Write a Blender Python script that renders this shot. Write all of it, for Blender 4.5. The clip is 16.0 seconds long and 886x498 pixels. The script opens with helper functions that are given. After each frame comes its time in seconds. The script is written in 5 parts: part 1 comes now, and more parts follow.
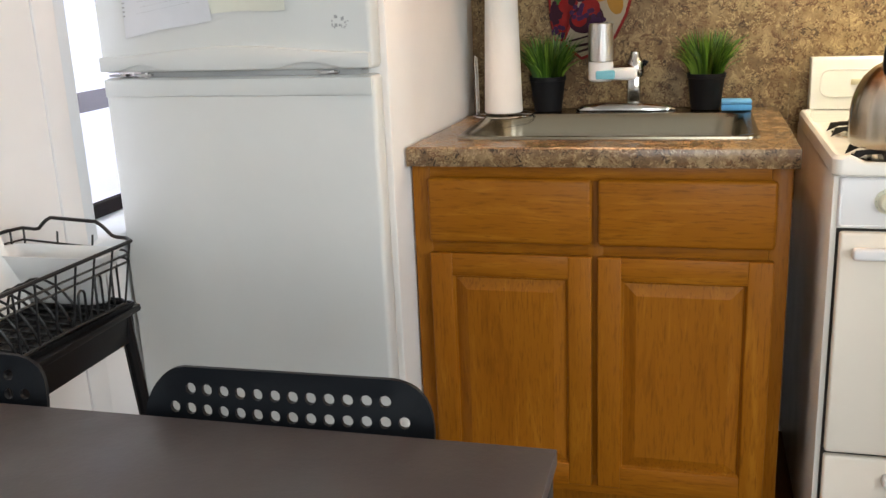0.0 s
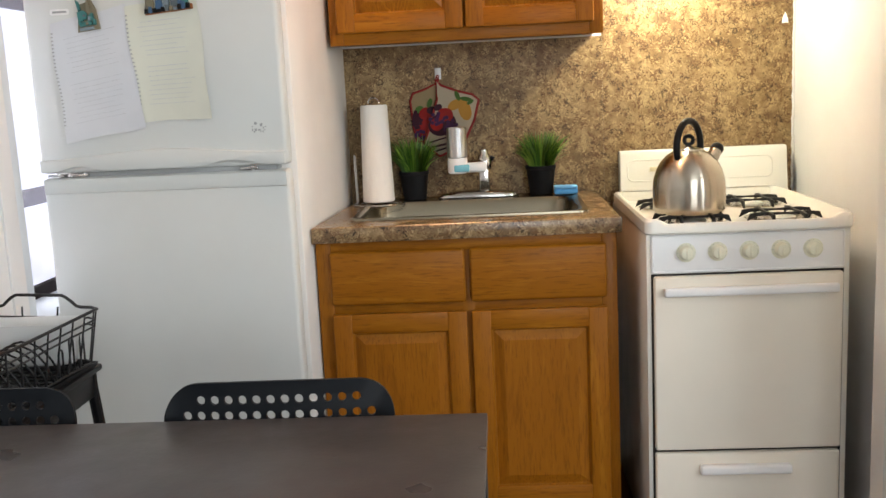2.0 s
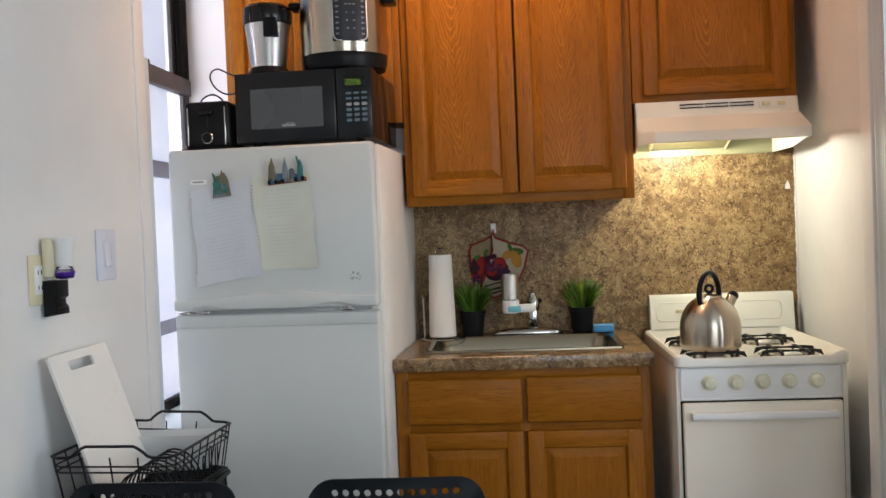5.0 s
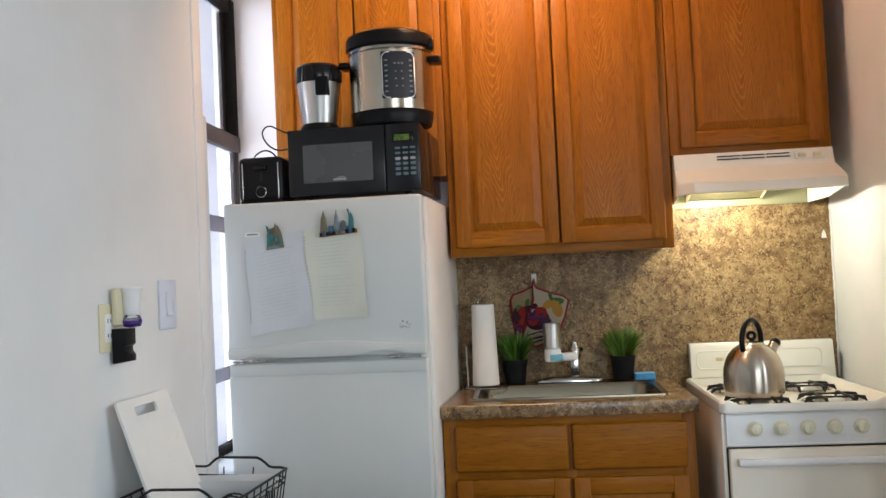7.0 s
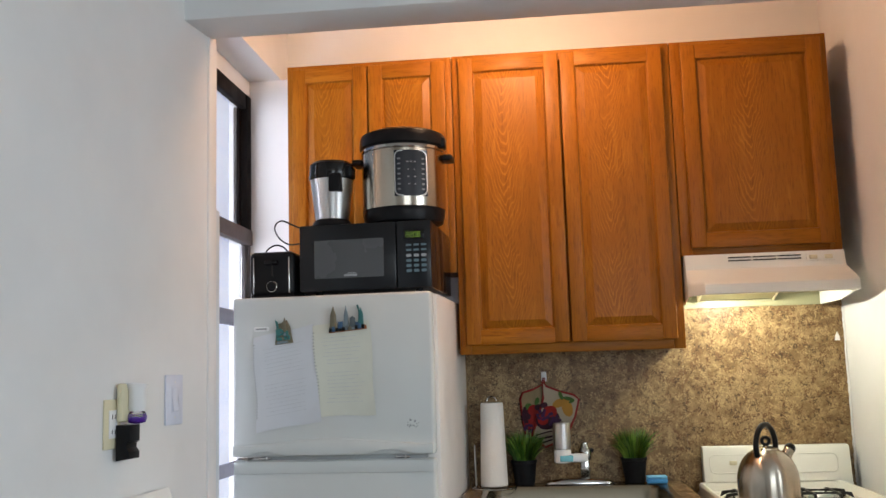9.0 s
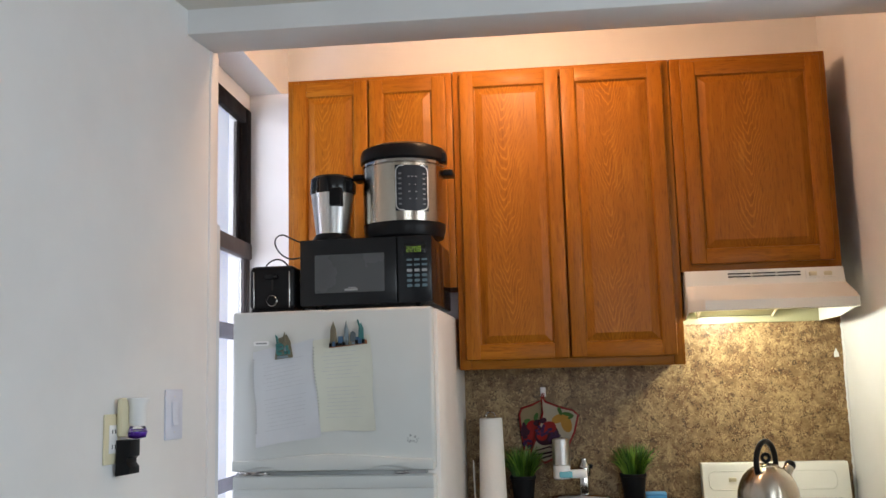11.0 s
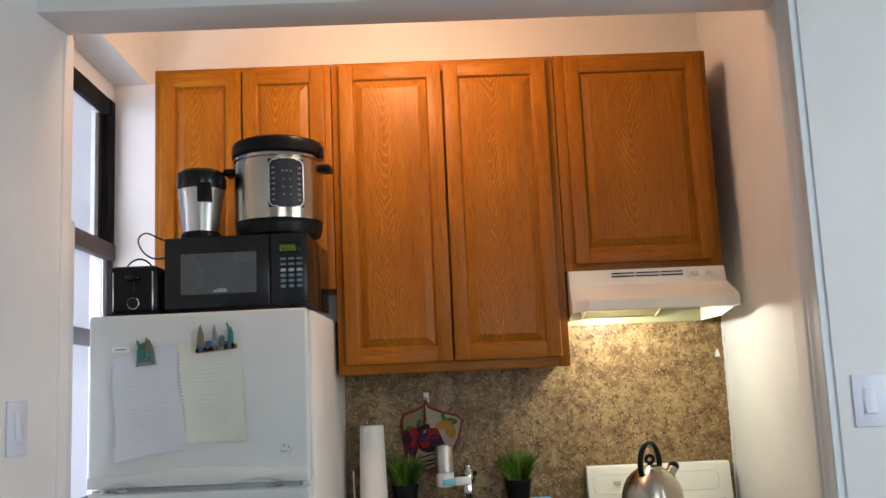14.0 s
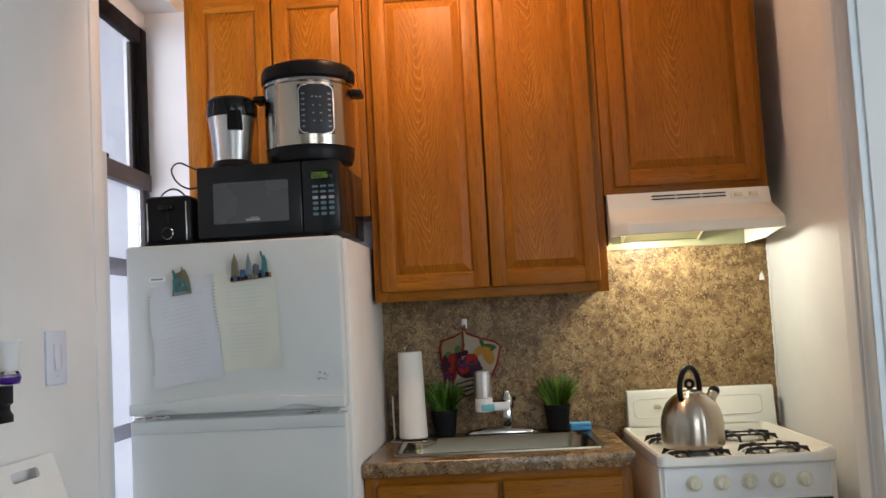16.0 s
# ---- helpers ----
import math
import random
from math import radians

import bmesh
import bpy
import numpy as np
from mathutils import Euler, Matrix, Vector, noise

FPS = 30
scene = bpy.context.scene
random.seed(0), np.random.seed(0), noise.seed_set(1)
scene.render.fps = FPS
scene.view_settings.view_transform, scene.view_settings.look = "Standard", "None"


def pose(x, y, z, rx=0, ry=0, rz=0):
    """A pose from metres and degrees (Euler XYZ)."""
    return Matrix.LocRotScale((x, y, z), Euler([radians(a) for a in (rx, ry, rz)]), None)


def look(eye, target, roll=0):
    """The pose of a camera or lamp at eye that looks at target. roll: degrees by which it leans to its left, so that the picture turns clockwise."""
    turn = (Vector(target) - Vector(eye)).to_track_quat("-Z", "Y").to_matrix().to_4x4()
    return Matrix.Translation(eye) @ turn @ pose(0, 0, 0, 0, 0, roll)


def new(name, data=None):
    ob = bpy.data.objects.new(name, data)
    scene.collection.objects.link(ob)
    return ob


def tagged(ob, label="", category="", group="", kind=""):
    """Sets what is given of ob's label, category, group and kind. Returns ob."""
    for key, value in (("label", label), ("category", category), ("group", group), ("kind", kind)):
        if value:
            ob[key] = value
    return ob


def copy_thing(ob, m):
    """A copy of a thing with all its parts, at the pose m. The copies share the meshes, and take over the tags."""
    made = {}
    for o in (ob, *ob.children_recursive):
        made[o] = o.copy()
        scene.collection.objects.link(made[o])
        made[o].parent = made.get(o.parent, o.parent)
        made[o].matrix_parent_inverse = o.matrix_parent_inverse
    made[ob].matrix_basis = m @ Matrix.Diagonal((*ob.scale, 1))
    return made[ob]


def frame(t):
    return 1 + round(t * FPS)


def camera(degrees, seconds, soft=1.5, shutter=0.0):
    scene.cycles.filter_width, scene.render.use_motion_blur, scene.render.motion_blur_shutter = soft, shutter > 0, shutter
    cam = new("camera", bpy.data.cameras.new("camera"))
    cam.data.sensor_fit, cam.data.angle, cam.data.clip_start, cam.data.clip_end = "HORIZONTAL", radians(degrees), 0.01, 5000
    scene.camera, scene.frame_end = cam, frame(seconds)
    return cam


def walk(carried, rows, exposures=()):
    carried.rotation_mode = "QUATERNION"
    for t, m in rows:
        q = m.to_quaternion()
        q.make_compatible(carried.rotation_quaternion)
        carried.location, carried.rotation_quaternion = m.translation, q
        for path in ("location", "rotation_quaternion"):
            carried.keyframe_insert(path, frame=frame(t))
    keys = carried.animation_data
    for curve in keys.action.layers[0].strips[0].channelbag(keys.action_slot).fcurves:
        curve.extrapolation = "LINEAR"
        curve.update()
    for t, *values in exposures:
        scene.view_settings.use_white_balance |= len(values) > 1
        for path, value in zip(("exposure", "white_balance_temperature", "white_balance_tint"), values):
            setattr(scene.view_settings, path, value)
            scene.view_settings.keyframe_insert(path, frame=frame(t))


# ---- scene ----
cam = camera(50.5, 16.0)
PATH = [
    (0, (0.031, -0.164, 1.246), (-0.479, 1.694, 0.709), -2.5),
    (0.5, (-0.021, -0.306, 1.246), (-0.379, 1.607, 0.785), -1.6),
    (1, (-0.1, -0.419, 1.247), (-0.232, 1.53, 0.818), -2.6),
    (1.5, (-0.089, -0.54, 1.258), (-0.207, 1.42, 0.879), -2.5),
    (2, (-0.071, -0.65, 1.251), (-0.199, 1.319, 0.922), -2.8),
    (2.5, (-0.081, -0.708, 1.267), (-0.203, 1.267, 0.977), -2.5),
    (3, (-0.089, -0.781, 1.291), (-0.219, 1.202, 1.066), -1.6),
    (3.5, (-0.115, -0.842, 1.295), (-0.204, 1.151, 1.151), -1.4),
    (4, (-0.174, -0.943, 1.294), (-0.214, 1.054, 1.192), -1.5),
    (4.5, (-0.2, -1.045, 1.306), (-0.22, 0.952, 1.209), -1.3),
    (5, (-0.177, -1.148, 1.328), (-0.331, 0.846, 1.278), -2.3),
    (5.2, (-0.172, -1.189, 1.329), (-0.357, 0.802, 1.299), -2.6),
    (7.3, (-0.258, -1.234, 1.309), (-0.454, 0.755, 1.382), -2.7),
    (7.5, (-0.232, -1.228, 1.306), (-0.45, 0.758, 1.383), -2.5),
    (8, (-0.259, -1.2, 1.319), (-0.463, 0.785, 1.458), -2.4),
    (8.5, (-0.261, -1.211, 1.335), (-0.464, 0.767, 1.549), -1.8),
    (9, (-0.252, -1.23, 1.343), (-0.457, 0.742, 1.6), -1.7),
    (9.5, (-0.252, -1.233, 1.344), (-0.448, 0.739, 1.616), -1.7),
    (12, (-0.282, -1.231, 1.352), (-0.467, 0.74, 1.637), -1.2),
    (12.5, (-0.254, -1.2, 1.347), (-0.391, 0.775, 1.629), -1.4),
    (13, (-0.246, -1.144, 1.335), (-0.284, 0.839, 1.592), -1.8),
    (13.5, (-0.241, -1.113, 1.331), (-0.213, 0.868, 1.598), -1.9),
    (14, (-0.243, -1.094, 1.335), (-0.203, 0.884, 1.631), -2.5),
    (14.5, (-0.216, -1.115, 1.355), (-0.298, 0.857, 1.677), -2.5),
    (15, (-0.213, -1.112, 1.366), (-0.307, 0.859, 1.687), -2.7),
    (15.5, (-0.204, -1.091, 1.353), (-0.286, 0.887, 1.635), -2.9),
    (16, (-0.202, -1.049, 1.335), (-0.271, 0.945, 1.481), -3.0),
]
EXPOSURES = [(0, 0.42, 7050, 13), (1.5, 0.40, 7050, 13), (2.5, 0.18, 6950, 12.5), (3.5, -0.08, 6800, 12), (5.0, -0.23, 6600, 11), (7.5, -0.14, 6500, 10), (8.5, -0.29, 6500, 10), (12.5, -0.33, 6500, 10), (16.0, -0.42, 6500, 10)]
walk(cam, [(t, look(eye, target, roll)) for t, eye, target, roll in PATH], EXPOSURES)

# ---- light ----
world = bpy.data.worlds.new("world")
scene.world = world
world.use_nodes = True
wn = world.node_tree.nodes
sky = wn.new("ShaderNodeTexSky")
sky.sky_type, sky.sun_disc = "NISHITA", False
sky.sun_elevation, sky.sun_rotation = radians(40), radians(200)
world.node_tree.links.new(sky.outputs[0], wn["Background"].inputs[0])
wn["Background"].inputs[1].default_value = 0.1


def lamp(name, kind, m, watts, colour, size=0.1, size_y=0.0):
    data = bpy.data.lights.new(name, kind)
    data.energy, data.color = watts, colour
    if kind == "AREA":
        data.shape, data.size, data.size_y = "RECTANGLE", size, size_y or size
    else:
        data.shadow_soft_size = size
    ob = new(name, data)
    ob.matrix_world = m
    return ob


# daylight in the two openings behind the camera and in the kitchen window; warm bulb over the niche; bulb under the hood
lamp("room_window_light", "AREA", look((0.9, -3.38, 1.55), (-0.2, 2.0, 1.30)), 44, (0.80, 0.91, 1.0), 1.6, 1.5)
lamp("side_window_light", "AREA", look((2.54, -0.70, 1.60), (-1.2, 0.6, 1.4)), 60, (0.80, 0.91, 1.0), 1.5, 1.5)
lamp("kitchen_window_light", "AREA", look((-2.30, 1.00, 1.45), (-1.2, 2.05, 1.80)), 70, (0.86, 0.88, 1.0), 1.3, 2.2)
lamp("ceiling_bulb", "POINT", pose(-0.30, 1.57, 2.58), 26, (1.0, 0.58, 0.33), 0.08)
lamp("hood_bulb", "POINT", pose(0.435, 2.165, 1.594), 11.2, (0.97, 0.95, 0.80), 0.03)


# ---- materials ----
def material(name, rough=0.5, metal=0.0):
    m = bpy.data.materials.new(name)
    m.use_nodes = True
    b = m.node_tree.nodes["Principled BSDF"]
    b.inputs["Roughness"].default_value, b.inputs["Metallic"].default_value = rough, metal
    return m, m.node_tree.nodes, m.node_tree.links, b


def coords(n, l, scale=(1, 1, 1), random_shift=False):
    tc, mp = n.new("ShaderNodeTexCoord"), n.new("ShaderNodeMapping")
    mp.inputs["Scale"].default_value = scale
    l.new(tc.outputs["Object"], mp.inputs["Vector"])
    if random_shift:
        oi, mu = n.new("ShaderNodeObjectInfo"), n.new("ShaderNodeMath")
        mu.operation, mu.inputs[1].default_value = "MULTIPLY", 13.7
        l.new(oi.outputs["Random"], mu.inputs[0])
        l.new(mu.outputs[0], mp.inputs["Location"])
    return mp.outputs[0]


def noise_tex(n, l, vec, scale, detail=4.0, rough=0.55, distort=0.0):
    t = n.new("ShaderNodeTexNoise")
    t.inputs["Scale"].default_value, t.inputs["Detail"].default_value = scale, detail
    t.inputs["Roughness"].default_value, t.inputs["Distortion"].default_value = rough, distort
    l.new(vec, t.inputs["Vector"])
    return t.outputs["Fac"]


def ramp(n, l, fac, stops):
    r = n.new("ShaderNodeValToRGB")
    while len(r.color_ramp.elements) < len(stops):
        r.color_ramp.elements.new(0.5)
    for e, (p, c) in zip(r.color_ramp.elements, stops):
        e.position, e.color = p, (*c, 1)
    l.new(fac, r.inputs[0])
    return r.outputs[0]


def mixc(n, l, fac, a, b, mode="MIX"):
    m = n.new("ShaderNodeMix")
    m.data_type, m.blend_type = "RGBA", mode
    for socket, v in ((m.inputs[0], fac), (m.inputs[6], a), (m.inputs[7], b)):
        if isinstance(v, (int, float)):
            socket.default_value = v
        elif isinstance(v, tuple):
            socket.default_value = (*v, 1)
        else:
            l.new(v, socket)
    return m.outputs[2]


def bump(n, l, b, height, strength, distance=0.002):
    k = n.new("ShaderNodeBump")
    k.inputs["Strength"].default_value, k.inputs["Distance"].default_value = strength, distance
    l.new(height, k.inputs["Height"])
    l.new(k.outputs[0], b.inputs["Normal"])


def painted(name, colour, rough=0.6, blotch=0.06, bump_scale=60, bump_strength=0.12, metal=0.0, dirt=None, shine=0.3):
    """A painted, plastic or enamelled surface with faint mottling and relief."""
    m, n, l, b = material(name, rough, metal)
    b.inputs["Specular IOR Level"].default_value = shine
    v = coords(n, l)
    big = noise_tex(n, l, v, 3.0, 5)
    dark = tuple(c * (1 - 2.2 * blotch) for c in colour)
    lite = tuple(min(1.0, c * (1 + blotch)) for c in colour)
    c = ramp(n, l, big, [(0.3, dark), (0.7, lite)])
    if dirt:
        spots = noise_tex(n, l, v, 23.0, 6, 0.7)
        f = ramp(n, l, spots, [(0.62, (0, 0, 0)), (0.78, (1, 1, 1))])
        c = mixc(n, l, f, c, dirt)
    l.new(c, b.inputs["Base Color"])
    fine = noise_tex(n, l, v, bump_scale, 3)
    l.new(ramp(n, l, noise_tex(n, l, v, 9.0, 3), [(0.3, (rough * 0.8,) * 3), (0.7, (min(1, rough * 1.2),) * 3)]), b.inputs["Roughness"])
    if bump_strength:
        bump(n, l, b, fine, bump_strength)
    return m


def math_node(n, l, op, a, b=0.0):
    k = n.new("ShaderNodeMath")
    k.operation = op
    for socket, v in zip(k.inputs, (a, b)):
        if isinstance(v, (int, float)):
            socket.default_value = v
        else:
            l.new(v, socket)
    return k.outputs[0]


def cathedral(n, l, c, light, dark):
    """Pointed growth rings nested up the middle of a flat-sawn panel."""
    tc, sp_ = n.new("ShaderNodeTexCoord"), n.new("ShaderNodeSeparateXYZ")
    l.new(tc.outputs["Object"], sp_.inputs[0])
    wob = noise_tex(n, l, coords(n, l, (1, 1, 0.35), True), 14, 3)
    x = math_node(n, l, "ADD", sp_.outputs[0], math_node(n, l, "MULTIPLY", math_node(n, l, "SUBTRACT", wob, 0.5), 0.07))
    ax = math_node(n, l, "SQRT", math_node(n, l, "ADD", math_node(n, l, "MULTIPLY", x, x), 0.00002))
    h = math_node(n, l, "ADD", math_node(n, l, "MULTIPLY", ax, -3.2), sp_.outputs[2])
    ring = math_node(n, l, "SINE", math_node(n, l, "MULTIPLY", h, 170.0))
    near = math_node(n, l, "SUBTRACT", 1.0, math_node(n, l, "MULTIPLY", ax, 10.0))
    patch = ramp(n, l, noise_tex(n, l, coords(n, l, (1, 1, 1), True), 6, 2), [(0.34, (0,) * 3), (0.52, (1,) * 3)])
    near = math_node(n, l, "MULTIPLY", math_node(n, l, "MAXIMUM", near, 0.0), patch)
    up = ramp(n, l, ring, [(0.55, (0,) * 3), (0.95, (0.45,) * 3)])
    down = ramp(n, l, math_node(n, l, "MULTIPLY", ring, -1.0), [(0.6, (0,) * 3), (0.98, (0.15,) * 3)])
    c = mixc(n, l, math_node(n, l, "MULTIPLY", near, up), c, tuple(1.35 * v for v in light))
    return mixc(n, l, math_node(n, l, "MULTIPLY", near, down), c, dark)


def oak(name, along="z", tone=1.0, flame=False):
    """Honey-stained oak: cathedral rings, pores along the grain, uneven stain."""
    m, n, l, b = material(name, 0.42)
    s = {"z": (1, 1, 0.10), "x": (0.10, 1, 1), "y": (1, 0.10, 1)}[along]
    v = coords(n, l, s, True)
    c0 = tuple(x * tone for x in (0.375, 0.145, 0.0130))
    c1 = tuple(x * tone for x in (0.290, 0.100, 0.0066))
    c2 = tuple(x * tone for x in (0.212, 0.067, 0.0040))
    c3 = tuple(x * tone for x in (0.100, 0.026, 0.0025))
    streak = noise_tex(n, l, v, 34.0, 5, 0.62, 0.6)
    c = ramp(n, l, streak, [(0.30, c2), (0.45, c1), (0.55, c1), (0.72, c0)])
    pores = noise_tex(n, l, v, 220.0, 3, 0.6)
    c = mixc(n, l, ramp(n, l, pores, [(0.52, (0, 0, 0)), (0.73, (0.58,) * 3)]), c, c3)
    stain = noise_tex(n, l, coords(n, l, (1, 1, 0.5), True), 5.0, 4)
    c = mixc(n, l, ramp(n, l, stain, [(0.35, (0,) * 3), (0.75, (0.45,) * 3)]), c, c2)
    if flame:
        c = cathedral(n, l, c, c0, c3)
    l.new(c, b.inputs["Base Color"])
    b.inputs["Coat Weight"].default_value, b.inputs["Coat Roughness"].default_value = 0.025, 0.12
    b.inputs["Specular IOR Level"].default_value = 0.15
    bump(n, l, b, pores, 0.12, 0.001)
    return m


def laminate(name, base, dark, light, rough, red, size=1.0):
    """Stone-look laminate: clouds of tan and brown, short curled flakes in three tones, dark specks."""
    m, n, l, b = material(name, rough)
    b.inputs["Specular IOR Level"].default_value = 0.25 if rough > 0.35 else 0.5
    v = coords(n, l)
    cloud = noise_tex(n, l, v, 13 / size, 5, 0.6, 0.5)
    c = ramp(n, l, cloud, [(0.30, tuple(0.70 * x for x in base)), (0.44, base), (0.58, light), (0.72, base)])
    warm = noise_tex(n, l, v, 6.5 / size, 4, 0.6)
    c = mixc(n, l, ramp(n, l, warm, [(0.45, (0,) * 3), (0.66, (0.55,) * 3)]), c, red)
    grain = noise_tex(n, l, v, 150 / size, 4, 0.7)
    c = mixc(n, l, ramp(n, l, grain, [(0.38, (0.35,) * 3), (0.54, (0,) * 3)]), c, tuple(0.5 * x for x in base))

    def flakes(scale, wide, part_scale, lo, hi, colour, amount, shift):
        nonlocal c
        k = n.new("ShaderNodeMapping")
        k.inputs["Location"].default_value = (shift, shift * 0.7, -shift)
        l.new(v, k.inputs["Vector"])
        line = noise_tex(n, l, k.outputs[0], scale / size, 2, 0.5, 1.6)
        off = math_node(n, l, "ABSOLUTE", math_node(n, l, "SUBTRACT", line, 0.5))
        stroke = ramp(n, l, off, [(wide * 0.45, (1,) * 3), (wide, (0,) * 3)])
        piece = ramp(n, l, noise_tex(n, l, k.outputs[0], part_scale / size, 3, 0.6), [(lo, (0,) * 3), (hi, (amount,) * 3)])
        c = mixc(n, l, math_node(n, l, "MULTIPLY", stroke, piece), c, colour)
        return stroke

    flakes(48, 0.050, 42, 0.46, 0.54, tuple(1.15 * x for x in light), 0.85, 3.1)
    flakes(44, 0.045, 40, 0.45, 0.53, red, 0.95, 7.7)
    relief = flakes(46, 0.042, 30, 0.50, 0.57, dark, 0.8, 12.3)
    speck = noise_tex(n, l, v, 85 / size, 3, 0.6, 1.2)
    c = mixc(n, l, ramp(n, l, speck, [(0.65, (0,) * 3), (0.69, (0.8,) * 3)]), c, dark)
    l.new(c, b.inputs["Base Color"])
    bump(n, l, b, relief, 0.04, 0.0006)
    return m


def brushed(name, colour, rough=0.28, stretch=(1, 1, 40), strength=0.08, spun=False):
    m, n, l, b = material(name, rough, 1.0)
    v = coords(n, l, stretch)
    f = noise_tex(n, l, v, 14, 4)
    l.new(ramp(n, l, f, [(0.3, tuple(c * 0.95 for c in colour)), (0.7, colour)]), b.inputs["Base Color"])
    l.new(ramp(n, l, f, [(0.3, (rough * 0.95,) * 3), (0.7, (rough * 1.08,) * 3)]), b.inputs["Roughness"])
    if spun:
        tg = n.new("ShaderNodeTangent")
        tg.direction_type, tg.axis = "RADIAL", "Z"
        l.new(tg.outputs[0], b.inputs["Tangent"])
        b.inputs["Anisotropic"].default_value, b.inputs["Anisotropic Rotation"].default_value = 0.85, 0.25
    bump(n, l, b, f, strength, 0.0005)
    return m


def glowing(name, colour, strength):
    m, n, l, b = material(name, 0.5)
    b.inputs["Base Color"].default_value = (*colour, 1)
    b.inputs["Emission Color"].default_value, b.inputs["Emission Strength"].default_value = (*colour, 1), strength
    return m


def glassy(name, colour, rough=0.02):
    m, n, l, b = material(name, rough)
    b.inputs["Base Color"].default_value = (*colour, 1)
    b.inputs["Transmission Weight"].default_value, b.inputs["IOR"].default_value = 1.0, 1.45
    return m


WALL = painted("wall_paint", (0.77, 0.775, 0.775), 0.62, 0.025, 90, 0.10)
TRIM = painted("trim_paint", (0.64, 0.70, 0.74), 0.42, 0.03, 40, 0.06)
CEIL = painted("ceiling_paint", (0.78, 0.76, 0.70), 0.75, 0.03, 90, 0.08)
FLOOR = oak("floor_board", "y", 0.4)
OAK_V, OAK_H = oak("oak_upright_grain", "z"), oak("oak_level_grain", "x")
OAK_PANEL = oak("oak_flat_sawn_panel", "z", 1.0, True)
OAK_SIDE = oak("oak_cabinet_side", "z", 0.92)
SPLASH = laminate("backsplash_laminate", (0.222, 0.138, 0.062), (0.034, 0.017, 0.008), (0.392, 0.272, 0.133), 0.40, (0.125, 0.060, 0.025), 1.1)
COUNTER = laminate("counter_laminate", (0.165, 0.098, 0.047), (0.014, 0.010, 0.007), (0.33, 0.225, 0.115), 0.26, (0.135, 0.068, 0.030), 1.0)
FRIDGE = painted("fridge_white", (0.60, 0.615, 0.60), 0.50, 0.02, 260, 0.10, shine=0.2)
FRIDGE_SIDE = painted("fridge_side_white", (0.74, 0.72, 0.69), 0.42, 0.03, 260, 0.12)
GASKET = painted("grey_gasket", (0.33, 0.34, 0.34), 0.6, 0.1)
ENAMEL = painted("stove_enamel", (0.80, 0.79, 0.73), 0.22, 0.02, 30, 0.02)
ENAMEL_DOOR = painted("stove_door_enamel", (0.80, 0.74, 0.64), 0.55, 0.02, 30, 0.02, shine=0.15)
CREAM = painted("cream_plastic", (0.72, 0.66, 0.46), 0.4, 0.05, 50, 0.03)
DIAL = painted("pale_cream_plastic", (0.74, 0.73, 0.58), 0.25, 0.03, 50, 0.02)
WHITE = painted("white_plastic", (0.80, 0.80, 0.80), 0.35, 0.02, 50, 0.02)
BLACK = painted("black_plastic", (0.008, 0.008, 0.009), 0.34, 0.1, 120, 0.05, shine=0.14)
BLACK_GLOSS = painted("black_gloss", (0.005, 0.005, 0.006), 0.14, 0.1, 60, 0.01)
CHAIR = painted("dark_grey_plastic", (0.0075, 0.009, 0.0115), 0.38, 0.08, 200, 0.10, shine=0.17)
IRON = painted("cast_iron", (0.018, 0.018, 0.018), 0.55, 0.15, 160, 0.25)
WIRE = painted("black_coated_wire", (0.012, 0.012, 0.013), 0.35, 0.1, 200, 0.02)
TABLE = painted("black_brown_foil", (0.070, 0.059, 0.058), 0.34, 0.10, 140, 0.10)
STEEL = brushed("brushed_steel", (0.52, 0.465, 0.39), 0.24, (1, 1, 12), 0.001, True)
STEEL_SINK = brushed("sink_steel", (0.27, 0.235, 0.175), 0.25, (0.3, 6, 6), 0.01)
SILVER = brushed("satin_silver", (0.80, 0.80, 0.80), 0.45, (1, 1, 12), 0.001, True)
CHROME = brushed("chrome", (0.56, 0.55, 0.54), 0.13, (1, 1, 1), 0.01)
DARK_FRAME = painted("bronze_window_frame", (0.010, 0.008, 0.008), 0.6, 0.1, 80, 0.06, shine=0.06)
GREY_FRAME = painted("grey_window_frame", (0.10, 0.092, 0.095), 0.55, 0.08, 80, 0.06, shine=0.1)
GAP = painted("dark_recess", (0.02, 0.017, 0.014), 0.8, 0.1)


# ---- mesh helpers ----
ORIGIN = {}


def finish(bm, name, mat, sharp=35):
    bmesh.ops.recalc_face_normals(bm, faces=bm.faces)
    for e in bm.edges:
        if len(e.link_faces) == 2:
            e.smooth = e.calc_face_angle(0) < radians(sharp)
    for f in bm.faces:
        f.smooth = True
    me = bpy.data.meshes.new(name)
    bm.to_mesh(me)
    bm.free()
    me.materials.append(mat)
    return me


def thing(name, at, label, category, group="", kind=""):
    ob = new(name)
    ob.location, ob.empty_display_size = at, 0.05
    ORIGIN[ob] = Vector(at)
    return tagged(ob, label, category, group, kind)


def part(name, bm, mat, parent=None, label="", at=None, sharp=35):
    """Links a bmesh in world metres as one mesh object, its origin at `at`, under a thing or a part."""
    base = ORIGIN[parent] if parent else Vector((0, 0, 0))
    o = Vector(at) if at else base
    bmesh.ops.translate(bm, verts=bm.verts, vec=-o)
    ob = new(name, finish(bm, name, mat, sharp))
    ob.parent = parent
    ob.location = o - base
    ORIGIN[ob] = o
    return tagged(ob, label)


